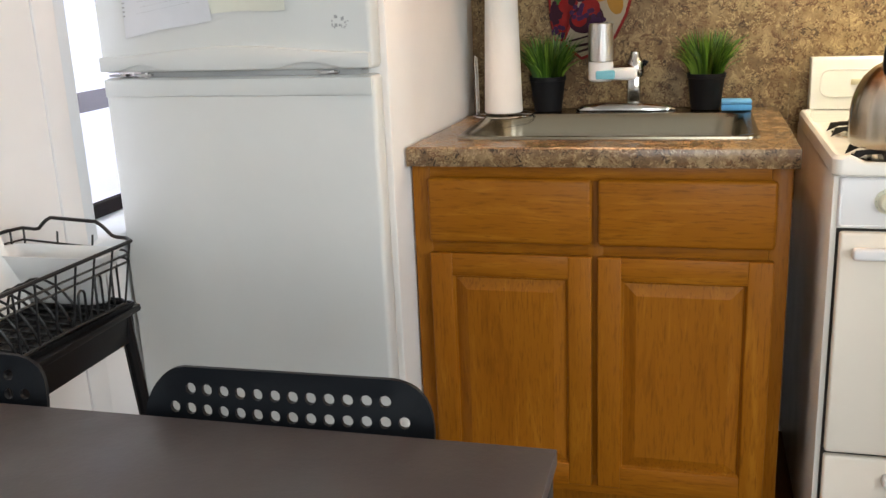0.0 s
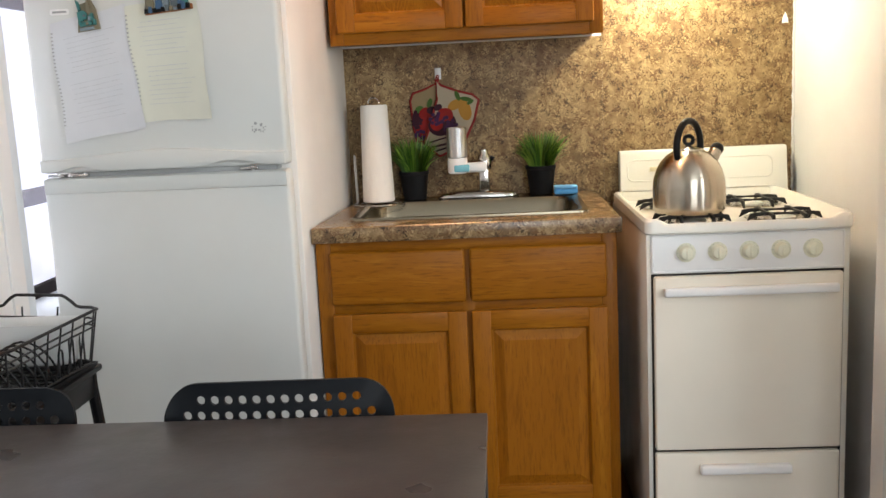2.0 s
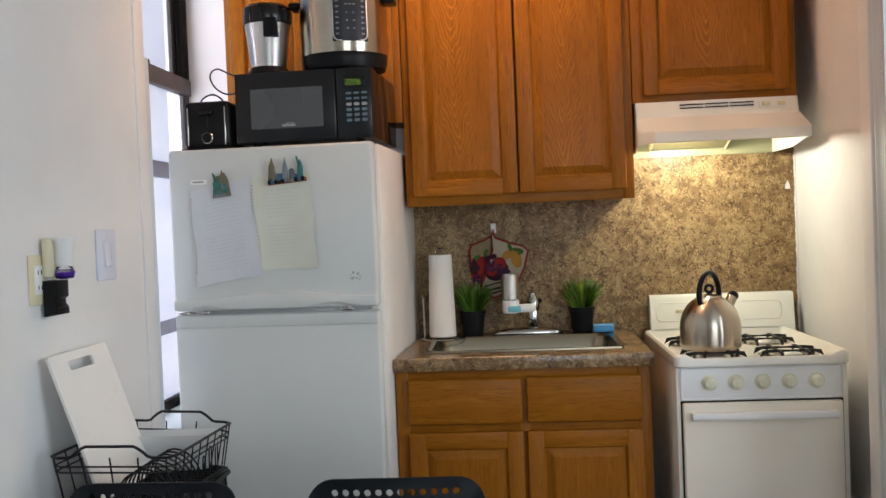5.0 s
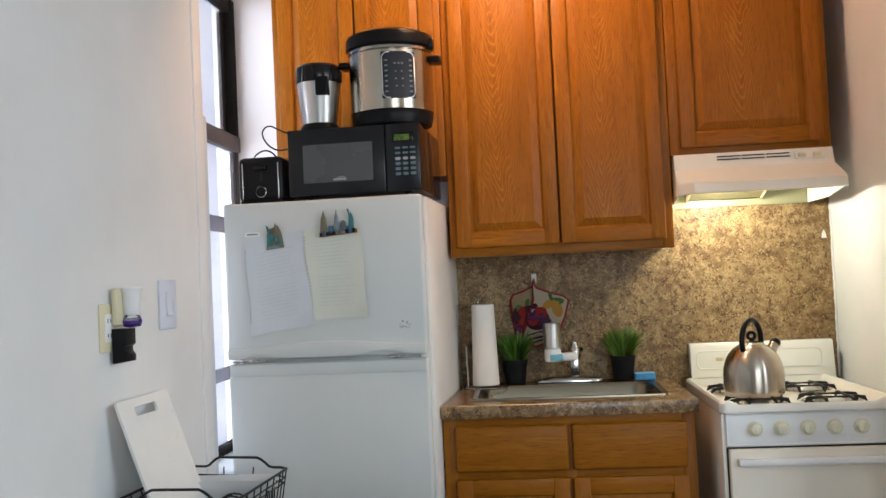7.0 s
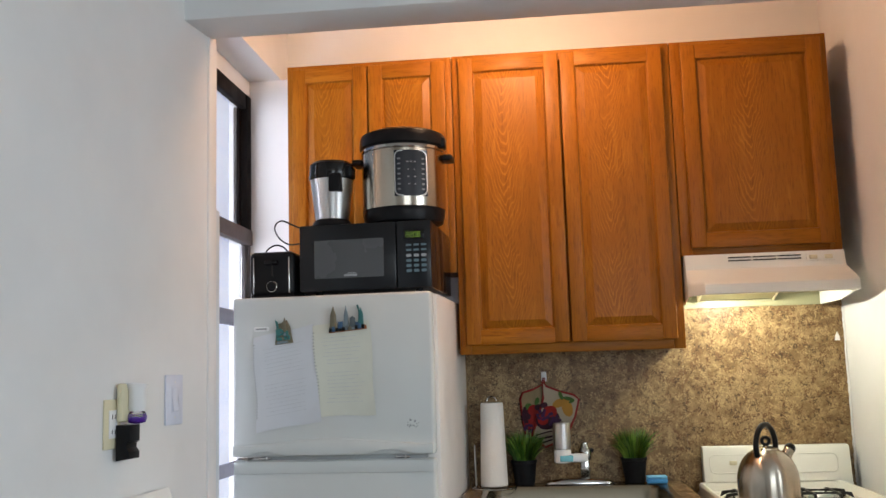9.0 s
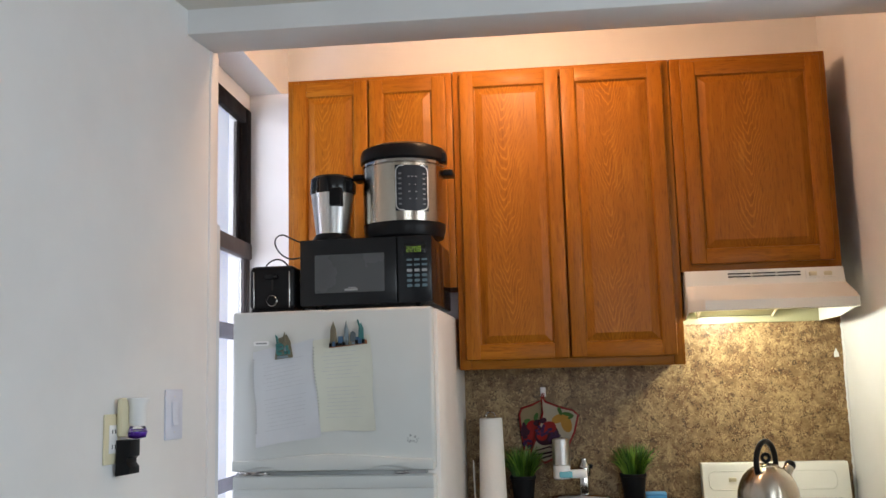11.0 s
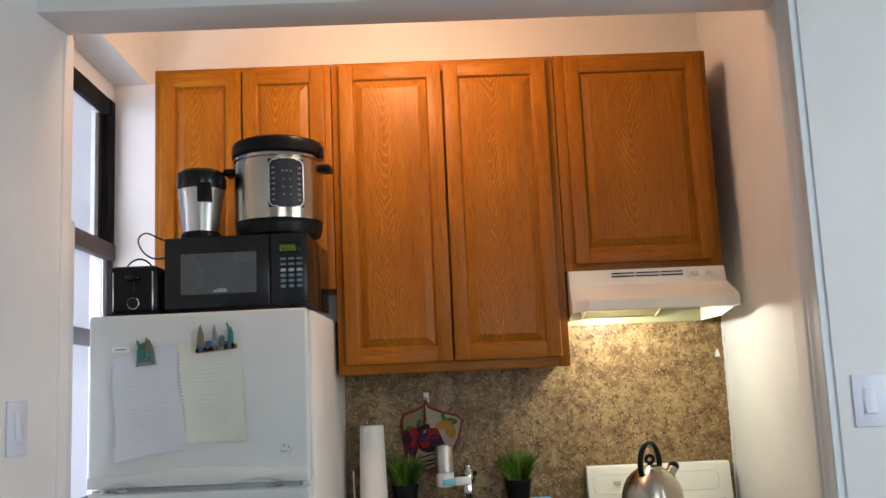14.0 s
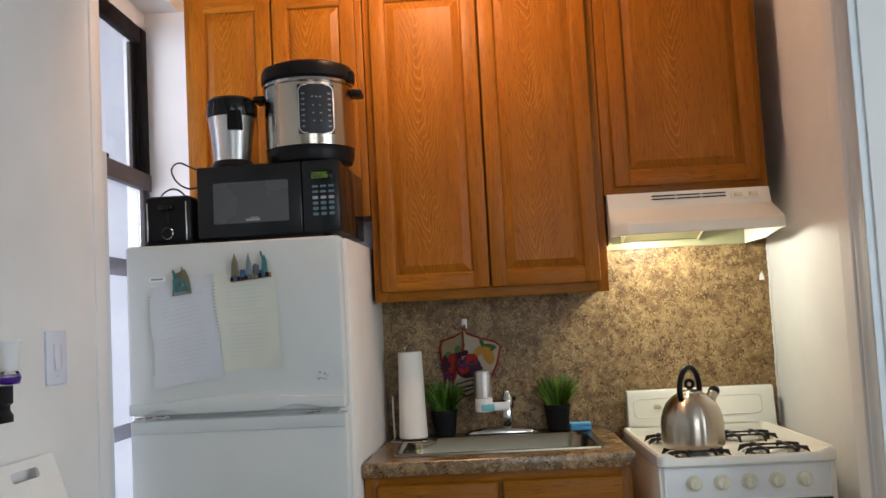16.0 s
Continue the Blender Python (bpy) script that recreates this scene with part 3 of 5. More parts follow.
for bx, by in ((0.425, 1.835), (0.655, 1.835), (0.425, 2.135), (0.655, 2.135)):
    bu = part("burner", lathe([(0.040, 0.0), (0.040, 0.005), (0.030, 0.009), (0.001, 0.010)], (bx, by, 0.884), 24), SILVER, st, "pale metal gas burner with a black grate")
    part("drip_bowl", lathe([(0.088, 0.001), (0.090, 0.004), (0.082, 0.004), (0.052, 0.0015)], (bx, by, 0.884), 32), STEEL, bu, "shiny drip bowl")
    for k in range(4):
        m = Matrix.Translation((bx, by, 0.0)) @ Matrix.Rotation(radians(90 * k), 4, "Z")
        bar = prism([(-0.096, 0.8775), (-0.088, 0.8975), (-0.060, 0.9005), (0.0, 0.8980), (0.060, 0.9005), (0.088, 0.8975), (0.096, 0.8775), (0.070, 0.890), (0.0, 0.8930), (-0.070, 0.890)],
                    "y", 0.0365, 0.0440, 0.0015)
        bmesh.ops.transform(bar, matrix=m @ Matrix.Translation((0, 0, 0.007 + 0.0008 * (k % 2))), verts=bar.verts)
        part("grate_bar", bar, IRON, bu)

# range hood
hood = thing("range_hood", (0.51, YB, 1.715), "white enamel range hood with a lit bulb, under the wall cabinet", "range hood")
HX0, HX1 = 0.244, 0.778
t = 0.004
outer = [(2.392, 1.714), (2.076, 1.714), (2.060, 1.660), (1.985, 1.614), (1.968, 1.602), (1.965, 1.570), (1.985, 1.568)]
inner = [(1.985, 1.574), (1.971, 1.576), (1.974, 1.600), (2.066, 1.657), (2.081, 1.708), (2.392, 1.708)]
GREASE = painted("greasy_filter", (0.30, 0.275, 0.15), 0.4, 0.15, 40, 0.1)
# yellowed inside; also coloured darker to hold down the close bulb's light
HOOD_IN = painted("yellowed_dimmed_enamel", (0.30, 0.29, 0.17), 0.35, 0.06, 30, 0.02)
b = bmesh.new()
rings = []
for x, back in ((HX0, 2.040), (HX0 + 0.012, 2.022), (HX0 + 0.046, 1.9), (HX1 - 0.006, 1.9), (HX1, 1.9)):     # the left front corner is cut off
    rings.append([b.verts.new((x + (0.010 if x > 0.7 and z < 1.633 else 0.0), max(y, back + (0.004 if k >= len(outer) else 0.0)), z)) for k, (y, z) in enumerate(outer + inner)])
for p, q in zip(rings, rings[1:]):
    for i in range(len(p)):
        b.faces.new((p[i], p[(i + 1) % len(p)], q[(i + 1) % len(p)], q[i]))
b.faces.new(rings[0][::-1])
b.faces.new(rings[-1])
part("shell", b, ENAMEL, hood)
for x, back in ((HX0, 2.040), (HX1 - t, 1.9)):
    pts = [(2.392, 1.714), (2.076, 1.714), (2.060, 1.660), (1.985, 1.614), (1.968, 1.602), (1.965, 1.570), (2.14, 1.548), (2.392, 1.548)]
    pts = [p for i, p in enumerate([(max(y, back), z) for y, z in pts]) if i == 0 or p != pts[i - 1]]
    part("side_panel", prism(pts, "x", x + 0.0004, x + t), ENAMEL, hood)
part("back_lip", box(HX0 + t, HX1 - t, 2.386, 2.392, 1.548, 1.626), HOOD_IN, hood, "yellowed inner enamel, darkened against the bulb's glare")
part("under_panel", box(HX0 + t, HX1 - t, 2.050, 2.386, 1.626, 1.630), HOOD_IN, hood, "yellowed inner enamel, darkened against the bulb's glare")
part("fan_housing", prism([(2.205, 1.612), (2.365, 1.574), (2.365, 1.612)], "x", 0.330, 0.600), GREASE, hood, "yellow-brown greasy filter housing")
for x in (0.326, 0.598):
    part("filter_rail", prism([(2.200, 1.614), (2.368, 1.568), (2.368, 1.614)], "x", x, x + 0.006), CREAM, hood, "thin cream rail of the filter")
part("lamp_cover", box(0.412, 0.488, 2.056, 2.104, 1.612, 1.626, 0.004), CREAM, hood, "cream lamp cover")
for i in range(3):
    for j in range(2):
        x0 = 0.390 + i * 0.083
        z = 1.700 - j * 0.011
        y = 2.076 - (1.714 - z) * 0.3
        part("vent_slot", box(x0, x0 + 0.077, y - 0.0032, y + 0.003, z - 0.0019, z + 0.0019), GAP, hood, "dark vent slot")
part("switch_plate", prism([(2.0715, 1.703), (2.0675, 1.703), (2.0605, 1.678), (2.0645, 1.678)], "x", 0.650, 0.745), ENAMEL, hood, "small cream switch plate")
for x in (0.672, 0.722):
    part("rocker_switch", box(x - 0.013, x + 0.013, 2.059, 2.076, 1.684, 1.698, 0.002), CREAM, hood, "cream rocker switch")

# ---- window in the side wall ----
LAV = painted("grey_blue_bar", (0.17, 0.175, 0.22), 0.5, 0.05, 60, 0.05)
PANE = glassy("window_glass", (0.97, 0.98, 1.0), 0.0)
win = tagged(thing("window_1", (XL, 1.83, WZ0), "", ""), "tall double-hung window with dark frame and bright daylight behind", "window", "", "structure")
WX = -1.388
part("window_frame", box(WX - 0.012, WX + 0.020, WY1 - 0.058, WY1 - 0.001, 1.87, 2.440, 0.003), DARK_FRAME, win)
part("window_frame", box(WX - 0.012, WX + 0.018, WY0 + 0.001, WY1 - 0.058, 2.380, 2.440, 0.003), DARK_FRAME, win)
part("window_frame", box(WX - 0.012, WX + 0.018, WY0 + 0.001, WY0 + 0.05, WZ0 + 0.03, 2.380, 0.003), TRIM, win)
part("window_frame", box(WX - 0.012, WX + 0.016, WY1 - 0.030, WY1 - 0.001, WZ0 + 0.03, 1.86, 0.003), GREY_FRAME, win)
part("window_stop", box(-1.325, XL - 0.002, WY0 + 0.001, WY0 + 0.045, WZ0 + 0.031, 1.862, 0.004), TRIM, win, "white stop beside the lower sash")
part("sash_stile", box(WX - 0.025, WX - 0.003, WY1 - 0.092, WY1 - 0.062, 1.88, 2.380, 0.003), DARK_FRAME, win)
part("meeting_rail", box(WX - 0.008, WX + 0.026, WY0 + 0.05, WY1 - 0.004, 1.846, 1.906, 0.004), GREY_FRAME, win)
part("sash_lock", box(WX + 0.008, WX + 0.020, 1.90, 1.918, 1.906, 1.922, 0.003), DARK_FRAME, win)
part("sash_stile", box(WX - 0.010, WX + 0.010, WY1 - 0.052, WY1 - 0.030, WZ0 + 0.06, 1.846, 0.003), GREY_FRAME, win)
part("sash_rail", box(WX - 0.010, WX + 0.014, WY0 + 0.05, WY1 - 0.03, WZ0 + 0.03, WZ0 + 0.065, 0.003), DARK_FRAME, win)
part("window_head", box(WX - 0.015, WX + 0.014, WY0 + 0.001, WY1 - 0.001, 2.441, WZ1 - 0.001, 0.002), WALL, win)
part("window_sill", box(WX - 0.01, XL + 0.018, WY0 + 0.001, WY1 - 0.001, WZ0 + 0.001, WZ0 + 0.03, 0.005), TRIM, win)
for z0, z1 in ((1.531, 1.589), (0.992, 1.040)):
    part("sash_bar", box(WX - 0.006, WX + 0.006, WY0 + 0.05, WY1 - 0.052, z0, z1, 0.003), LAV, win)
for z0, z1 in ((1.906, 2.380), (0.77, 1.846)):
    g = part("pane", box(WX - 0.004, WX - 0.001, WY0 + 0.05, WY1 - 0.06, z0, z1), PANE, win)
    g.visible_shadow = False
m, n, l, bs = material("bright_courtyard", 1.0)
v = coords(n, l, (1, 0.4, 3.0))
c = ramp(n, l, noise_tex(n, l, v, 2.2, 3), [(0.35, (0.56, 0.60, 0.82)), (0.65, (0.82, 0.86, 1.0))])
l.new(c, bs.inputs["Emission Color"])
bs.inputs["Emission Strength"].default_value = 0.86
tagged(part("backdrop", box(-2.82, -2.80, 3.0, 9.0, -1.5, 6.5), m), "pale overexposed courtyard wall outside the window", "backdrop", "", "structure")
structure("trim", box(XL - 0.004, XL + 0.003, WY0 - 0.066, WY0 + 0.0005, 0.0, 2.392, 0.0018), WALL, "white corner strip along the window recess", "trim")
# moulded casing on the jamb of the opening
pro = [(XJ + 0.001, 1.292), (XJ - 0.020, 1.292), (XJ - 0.022, 1.300), (XJ - 0.018, 1.312), (XJ - 0.014, 1.318), (XJ - 0.014, 1.360), (XJ - 0.017, 1.366), (XJ - 0.017, 1.376),
       (XJ - 0.010, 1.384), (XJ - 0.008, 1.404), (XJ - 0.012, 1.410), (XJ - 0.012, 1.420), (XJ - 0.004, 1.430), (XJ + 0.001, 1.430)]
structure("trim_opening", prism(pro, "z", 0.0, 2.3925), TRIM, "pale blue-grey moulded casing on the opening's jamb", "trim")

# ---- switches and outlet ----
SWITCH = painted("cool_white_plastic", (0.66, 0.69, 0.80), 0.3, 0.02, 50, 0.02)


def switch_plate(name, m, w, h, label):
    """A rocker switch on a plate; built flat on the xz plane facing -y, then turned to its wall by m."""
    sw = thing(name, (0, 0, 0), label, "light switch", "light switches")
    part("plate", box(-w / 2, w / 2, -0.007, 0, -h / 2, h / 2, 0.003), SWITCH, sw)
    part("rocker_frame", box(-0.018, 0.018, -0.0085, -0.004, -0.036, 0.036, 0.001), SWITCH, sw)
    part("rocker", prism([(-0.0085, -0.032), (-0.013, -0.030), (-0.009, 0.0), (-0.0095, 0.032), (-0.007, 0.032)], "x", -0.015, 0.015, 0.001), SWITCH, sw)
    for z in (-0.048, 0.048):
        part("screw", lathe([(0.003, 0), (0.003, 0.0012)], (0, -0.0065, z), 10, axis="y"), SILVER, sw)
    sw.matrix_basis = m
    return sw


switch_plate("light_switch", pose(wall_x(1.292), 1.292, 1.286, 0, 0, 82.6), 0.090, 0.136, "white rocker light switch on the wall near the window")
switch_plate("light_switch", pose(0.860, 1.285, 1.262, 0, 0, 0), 0.085, 0.130, "white rocker light switch on the wall beside the casing")

ou = thing("wall_outlet", (0, 0, 0), "cream wall outlet with plug-in devices in it", "outlet")
part("plate", box(-0.035, 0.035, -0.006, 0, -0.060, 0.060, 0.003), CREAM, ou)
part("receptacle", box(-0.017, 0.017, -0.0085, -0.004, -0.034, 0.034, 0.002), WHITE, ou)
for z in (-0.018, 0.018):
    for x in (-0.006, 0.006):
        part("slot", box(x - 0.0012, x + 0.0012, -0.0092, -0.008, z - 0.005, z + 0.005), GAP, ou)
ou.matrix_basis = pose(wall_x(1.000), 1.000, 1.237, 0, 0, 82.6)
PURPLE = painted("purple_oil", (0.10, 0.02, 0.42), 0.1, 0.05)
CLEAR = glassy("clear_glass", (0.95, 0.95, 0.98), 0.02)
PLUG = pose(wall_x(1.000), 1.000, 1.237, 0, 0, 82.6)
af = thing("air_freshener", (0, 0, 0), "white plug-in air freshener with purple oil in the outlet", "air freshener")
part("plug_body", box(0.008, 0.044, -0.026, -0.0085, 0.004, 0.098, 0.006), CREAM, af)
part("warmer", lathe([(0.018, 0.0), (0.022, 0.008), (0.022, 0.050), (0.029, 0.066), (0.028, 0.069)], (0.052, -0.040, 0.029), 24), WHITE, af)
bo = part("bottle", lathe([(0.010, -0.030), (0.021, -0.027), (0.025, -0.014), (0.020, -0.002), (0.015, 0.004)], (0.052, -0.040, 0.028), 24), CLEAR, af, "small clear glass bottle")
part("oil", lathe([(0.012, -0.026), (0.0195, -0.024), (0.022, -0.015), (0.0215, -0.013)], (0.052, -0.040, 0.028), 24), PURPLE, bo, "purple oil")
af.matrix_basis = PLUG
pa = thing("power_adapter", (0, 0, 0), "black plug-in power adapter in the outlet", "adapter")
part("body", prism([(-0.0095, -0.003), (-0.048, -0.003), (-0.048, -0.042), (-0.040, -0.048), (-0.040, -0.058), (-0.048, -0.068), (-0.048, -0.084), (-0.0095, -0.090)], "x", 0.006, 0.054, 0.003), BLACK, pa)
pa.matrix_basis = PLUG

# ---- dining table and chairs ----
TBX0, TBX1, TBY0, TBY1, TBZ = -1.206, -0.106, 0.118, 0.777, 0.747
tb = thing("dining_table", ((TBX0 + TBX1) / 2, (TBY0 + TBY1) / 2, 0), "black-brown dining table with a dark metal frame", "table")
part("tabletop", box(TBX0, TBX1, TBY0, TBY1, TBZ - 0.020, TBZ, 0.002), TABLE, tb)
for y in (TBY0 + 0.006, TBY1 - 0.026):
    part("apron", box(TBX0 + 0.03, TBX1 - 0.03, y, y + 0.02, TBZ - 0.062, TBZ - 0.0205, 0.002), IRON, tb)
for x in (TBX0 + 0.006, TBX1 - 0.026):
    part("end_rail", box(x, x + 0.02, TBY0 + 0.03, TBY1 - 0.03, TBZ - 0.062, TBZ - 0.0205, 0.002), IRON, tb)
for x in (TBX0 + 0.004, TBX1 - 0.036):
    for y in (TBY0 + 0.004, TBY1 - 0.036):
        part("leg", box(x, x + 0.032, y, y + 0.032, 0.0, TBZ - 0.0205, 0.003), IRON, tb)


def perforated_back():
    """A curved backrest with rows of round holes."""
    b = bmesh.new()
    w, h, r = 0.193, 0.24, 0.062
    edges = []

    def loop(pts):
        vs = [b.verts.new((x, 0, z)) for x, z in pts]
        edges.extend(b.edges.new((vs[i], vs[(i + 1) % len(vs)])) for i in range(len(vs)))

    loop(rounded(-w, w, -h, 0, r, 10))
    for row, (count, z) in enumerate(((12, -0.029), (14, -0.0545), (14, -0.080), (14, -0.1055), (14, -0.131))):
        for i in range(count):
            x = (i - (count - 1) / 2) * 0.0237
            loop([(x + 0.0074 * math.cos(2 * math.pi * k / 14), z + 0.0074 * math.sin(2 * math.pi * k / 14)) for k in range(14)])
    bmesh.ops.triangle_fill(b, use_beauty=True, edges=edges)
    ext = bmesh.ops.extrude_face_region(b, geom=b.faces[:])
    bmesh.ops.translate(b, verts=[g for g in ext["geom"] if isinstance(g, bmesh.types.BMVert)], vec=(0, 0.006, 0))
    for v in b.verts:
        x, z = v.co.x, v.co.z
        edge = max(abs(x) - w + 0.02, z + 0.012, 0) / 0.02
        v.co.y += 0.35 * x * x - 0.010 - 0.010 * min(1, edge) ** 2 + 0.18 * z
    return b


def chair():
    ch = thing("dining_chair", (0, 0, 0), "dark grey plastic chair with a perforated back at the table", "chair", "chairs at the table")
    b = perforated_back()
    bmesh.ops.translate(b, verts=b.verts, vec=(0, 0.205, 0.794))
    part("backrest", b, CHAIR, ch)
    b = prism(rounded(-0.193, 0.193, -0.22, 0.17, 0.05), "z", 0.438, 0.452, 0.005)
    part("seat", b, CHAIR, ch)
    for s in (-1, 1):
        part("back_tube", tube([(s * 0.165, 0.19, 0.0), (s * 0.160, 0.165, 0.44), (s * 0.158, 0.185, 0.60), (s * 0.150, 0.208, 0.68)], 0.009, 8), IRON, ch)
        part("leg", tube([(s * 0.165, -0.20, 0.0), (s * 0.160, -0.175, 0.435), (s * 0.160, 0.165, 0.432)], 0.009, 8), IRON, ch)
    return ch


first = chair()
first.matrix_basis = pose(-0.450, 0.628, 0, 0, 0, 0.6)
copy_thing(first, pose(-0.990, 0.628, 0, 0, 0, -0.4))

# ---- stand, dish rack and cutting board ----
sd = thing("side_stand", (-1.09, 1.11, 0), "small black stand with splayed legs under the dish rack", "stand")
part("top", box(-1.245, -0.958, 0.925, 1.295, 0.688, 0.702, 0.004), BLACK, sd)
for a, c, d, e in ((-1.222, -0.962, 0.918, 0.934), (-1.222, -0.962, 1.256, 1.272), (-1.222, -1.206, 0.934, 1.256), (-0.976, -0.962, 0.934, 1.256)):
    part("apron", box(a, c, d, e, 0.640, 0.688, 0.002), BLACK, sd)
for x, sx in ((-1.212, 0), (-0.972, 1)):
    for y, sy in ((0.93, -1), (1.258, 1)):
        part("leg", tube([(x, y, 0.688), (x + sx * 0.055, y + sy * 0.012, 0.0)], 0.0125, 10), BLACK, sd)

RZ, RB = 0.828, 0.708
C = [Vector((-1.244, 1.345)), Vector((-0.946, 1.288)), Vector((-0.968, 0.910)), Vector((-1.272, 0.930))]   # far left, far right, near right, near left


def edge_pt(i, u, z):
    p = C[i].lerp(C[(i + 1) % 4], u)
    return (p.x, p.y, z)


def rim(z, inset, hump=0.0):
    """The rack's rim at a height; its two short sides rise to handles."""
    mid = (C[0] + C[1] + C[2] + C[3]) / 4
    pts = []
    for i in range(4):
        for k in range(24):
            u = k / 24
            p = C[i].lerp(C[(i + 1) % 4], 0.04 + 0.92 * u)
            p = p + (mid - p).normalized() * inset
            zz = z
            if hump and i in (0, 2):
                zz += hump * max(0.0, min(1.0, (min(u, 1 - u) - 0.16) / 0.12)) ** 0.8
            pts.append((p.x, p.y, zz))
    return pts


rk = thing("dish_rack", (-1.09, 1.11, 0.702), "black wire dish rack with handles on the stand", "dish rack")
part("top_rim", tube(rim(RZ, 0.0, 0.026), 0.0036, 7, True), WIRE, rk)
part("side_wire", tube(rim(RZ - 0.022, 0.006), 0.0022, 6, True), WIRE, rk)
part("side_wire", tube(rim(RZ - 0.036, 0.008), 0.0022, 6, True), WIRE, rk)
part("bottom_rim", tube(rim(RB + 0.006, 0.022), 0.003, 6, True), WIRE, rk)
mid = (C[0] + C[1] + C[2] + C[3]) / 4
for i, count in ((0, 3), (1, 7), (2, 4), (3, 7)):
    for k in range(count + 1):
        u = 0.05 + 0.9 * k / count
        p = C[i].lerp(C[(i + 1) % 4], u)
        q = p + (mid - p).normalized() * 0.022
        part("upright_wire", tube([(p.x, p.y, RZ), (q.x, q.y, RB + 0.006)], 0.0020, 6), WIRE, rk)
b = bmesh.new()
loops = []
for ins, z in ((0.020, 0.7022), (0.016, 0.7024), (0.012, 0.712), (0.015, 0.712), (0.022, 0.7052)):
    q = [p + (mid - p).normalized() * ins * 1.4 for p in C]
    loops.append([b.verts.new((p.x, p.y, z)) for p in q])
for p, q in zip(loops, loops[1:]):
    for i in range(4):
        b.faces.new((p[i], p[(i + 1) % 4], q[(i + 1) % 4], q[i]))
b.faces.new(loops[0][::-1])
b.faces.new(loops[-1])
part("drip_tray", b, BLACK, rk, "black plastic drip tray")
for k in range(1, 15):
    u = k / 15
    a, c = C[0].lerp(C[3], u), C[1].lerp(C[2], u)
    a, c = a.lerp(c, 0.07), a.lerp(c, 0.93)
    part("base_wire", tube([(a.x, a.y, RB + 0.004), (c.x, c.y, RB + 0.004)], 0.0020, 6), WIRE, rk)
for k in range(1, 9):
    a, c = C[0].lerp(C[1], k / 9), C[3].lerp(C[2], k / 9)
    a, c = a.lerp(c, 0.06), a.lerp(c, 0.94)
    part("base_wire", tube([(a.x, a.y, RB + 0.0005), (c.x, c.y, RB + 0.0005)], 0.0020, 6), WIRE, rk)
for k in range(3):
    y = 1.262 - 0.05 * k
    h = 0.078 - 0.013 * k
    part("divider", tube([(-0.985, y + 0.009, RB), (-0.983, y + 0.009, RB + h)] + [(-0.983, y + 0.009 * math.cos(radians(a)), RB + h + 0.009 * math.sin(radians(a))) for a in (45, 90, 135)] +
         [(-0.983, y - 0.009, RB + h), (-0.985, y - 0.009, RB)], 0.0022, 6), WIRE, rk)
for k in range(9):
    y = 1.165 - 0.028 * k
    part("plate_hoop", tube([(-1.115 + 0.062 - 0.062 * math.cos(radians(a)), y - 0.02 * math.sin(radians(a)), RB + 0.085 * math.sin(radians(a))) for a in range(0, 181, 15)], 0.0024, 6), WIRE, rk)
FROST = painted("frosted_plastic", (0.74, 0.75, 0.75), 0.35, 0.03)
b = bmesh.new()
loops = []
for ins, z, r in ((0.028, 0.716, 0.03), (0.022, 0.722, 0.03), (0.004, 0.806, 0.02), (0.0, 0.812, 0.02), (0.003, 0.812, 0.02), (0.024, 0.726, 0.03)):
    loops.append([b.verts.new((x, y, z)) for x, y in rounded(-1.215 + ins, -0.972 - ins, 1.205 + ins, 1.290 - ins * 0.5, r)])
for p, q in zip(loops, loops[1:]):
    for i in range(len(p)):
        b.faces.new((p[i], p[(i + 1) % len(p)], q[(i + 1) % len(p)], q[i]))
b.faces.new(loops[0][::-1])
b.faces.new(loops[-1])
solo("utensil_caddy", b, FROST, (-1.09, 1.24, 0.716), "white frosted plastic utensil caddy in the dish rack", "caddy")

BOARD = painted("white_board_plastic", (0.78, 0.775, 0.76), 0.5, 0.04, 120, 0.08, dirt=(0.62, 0.58, 0.48))
b = bmesh.new()
edges = []
for pts in (rounded(0.0, 0.252, 0.0, 0.364, 0.007, 4), rounded(0.068, 0.176, 0.318, 0.342, 0.008, 6)):
    vs = [b.verts.new((x, z, 0)) for x, z in pts]
    edges.extend(b.edges.new((vs[i], vs[(i + 1) % len(vs)])) for i in range(len(vs)))
bmesh.ops.triangle_fill(b, use_beauty=True, edges=edges)
ext = bmesh.ops.extrude_face_region(b, geom=b.faces[:])
bmesh.ops.translate(b, verts=[g for g in ext["geom"] if isinstance(g, bmesh.types.BMVert)], vec=(0, 0, 0.007))
bd = tagged(new("cutting_board", finish(b, "cutting_board", BOARD)), "white plastic cutting board with a handle slot leaning on the wall", "cutting board")
lean = 20.5
up = Vector((-math.sin(radians(lean)), 0, math.cos(radians(lean))))
bd.matrix_basis = pose(0, 0, 0) @ Matrix(((0.13, up.x, math.cos(radians(lean)), -1.170), (0.9915, 0, -0.13, 0.970), (0, up.z, math.sin(radians(lean)), 0.7090), (0, 0, 0, 1)))

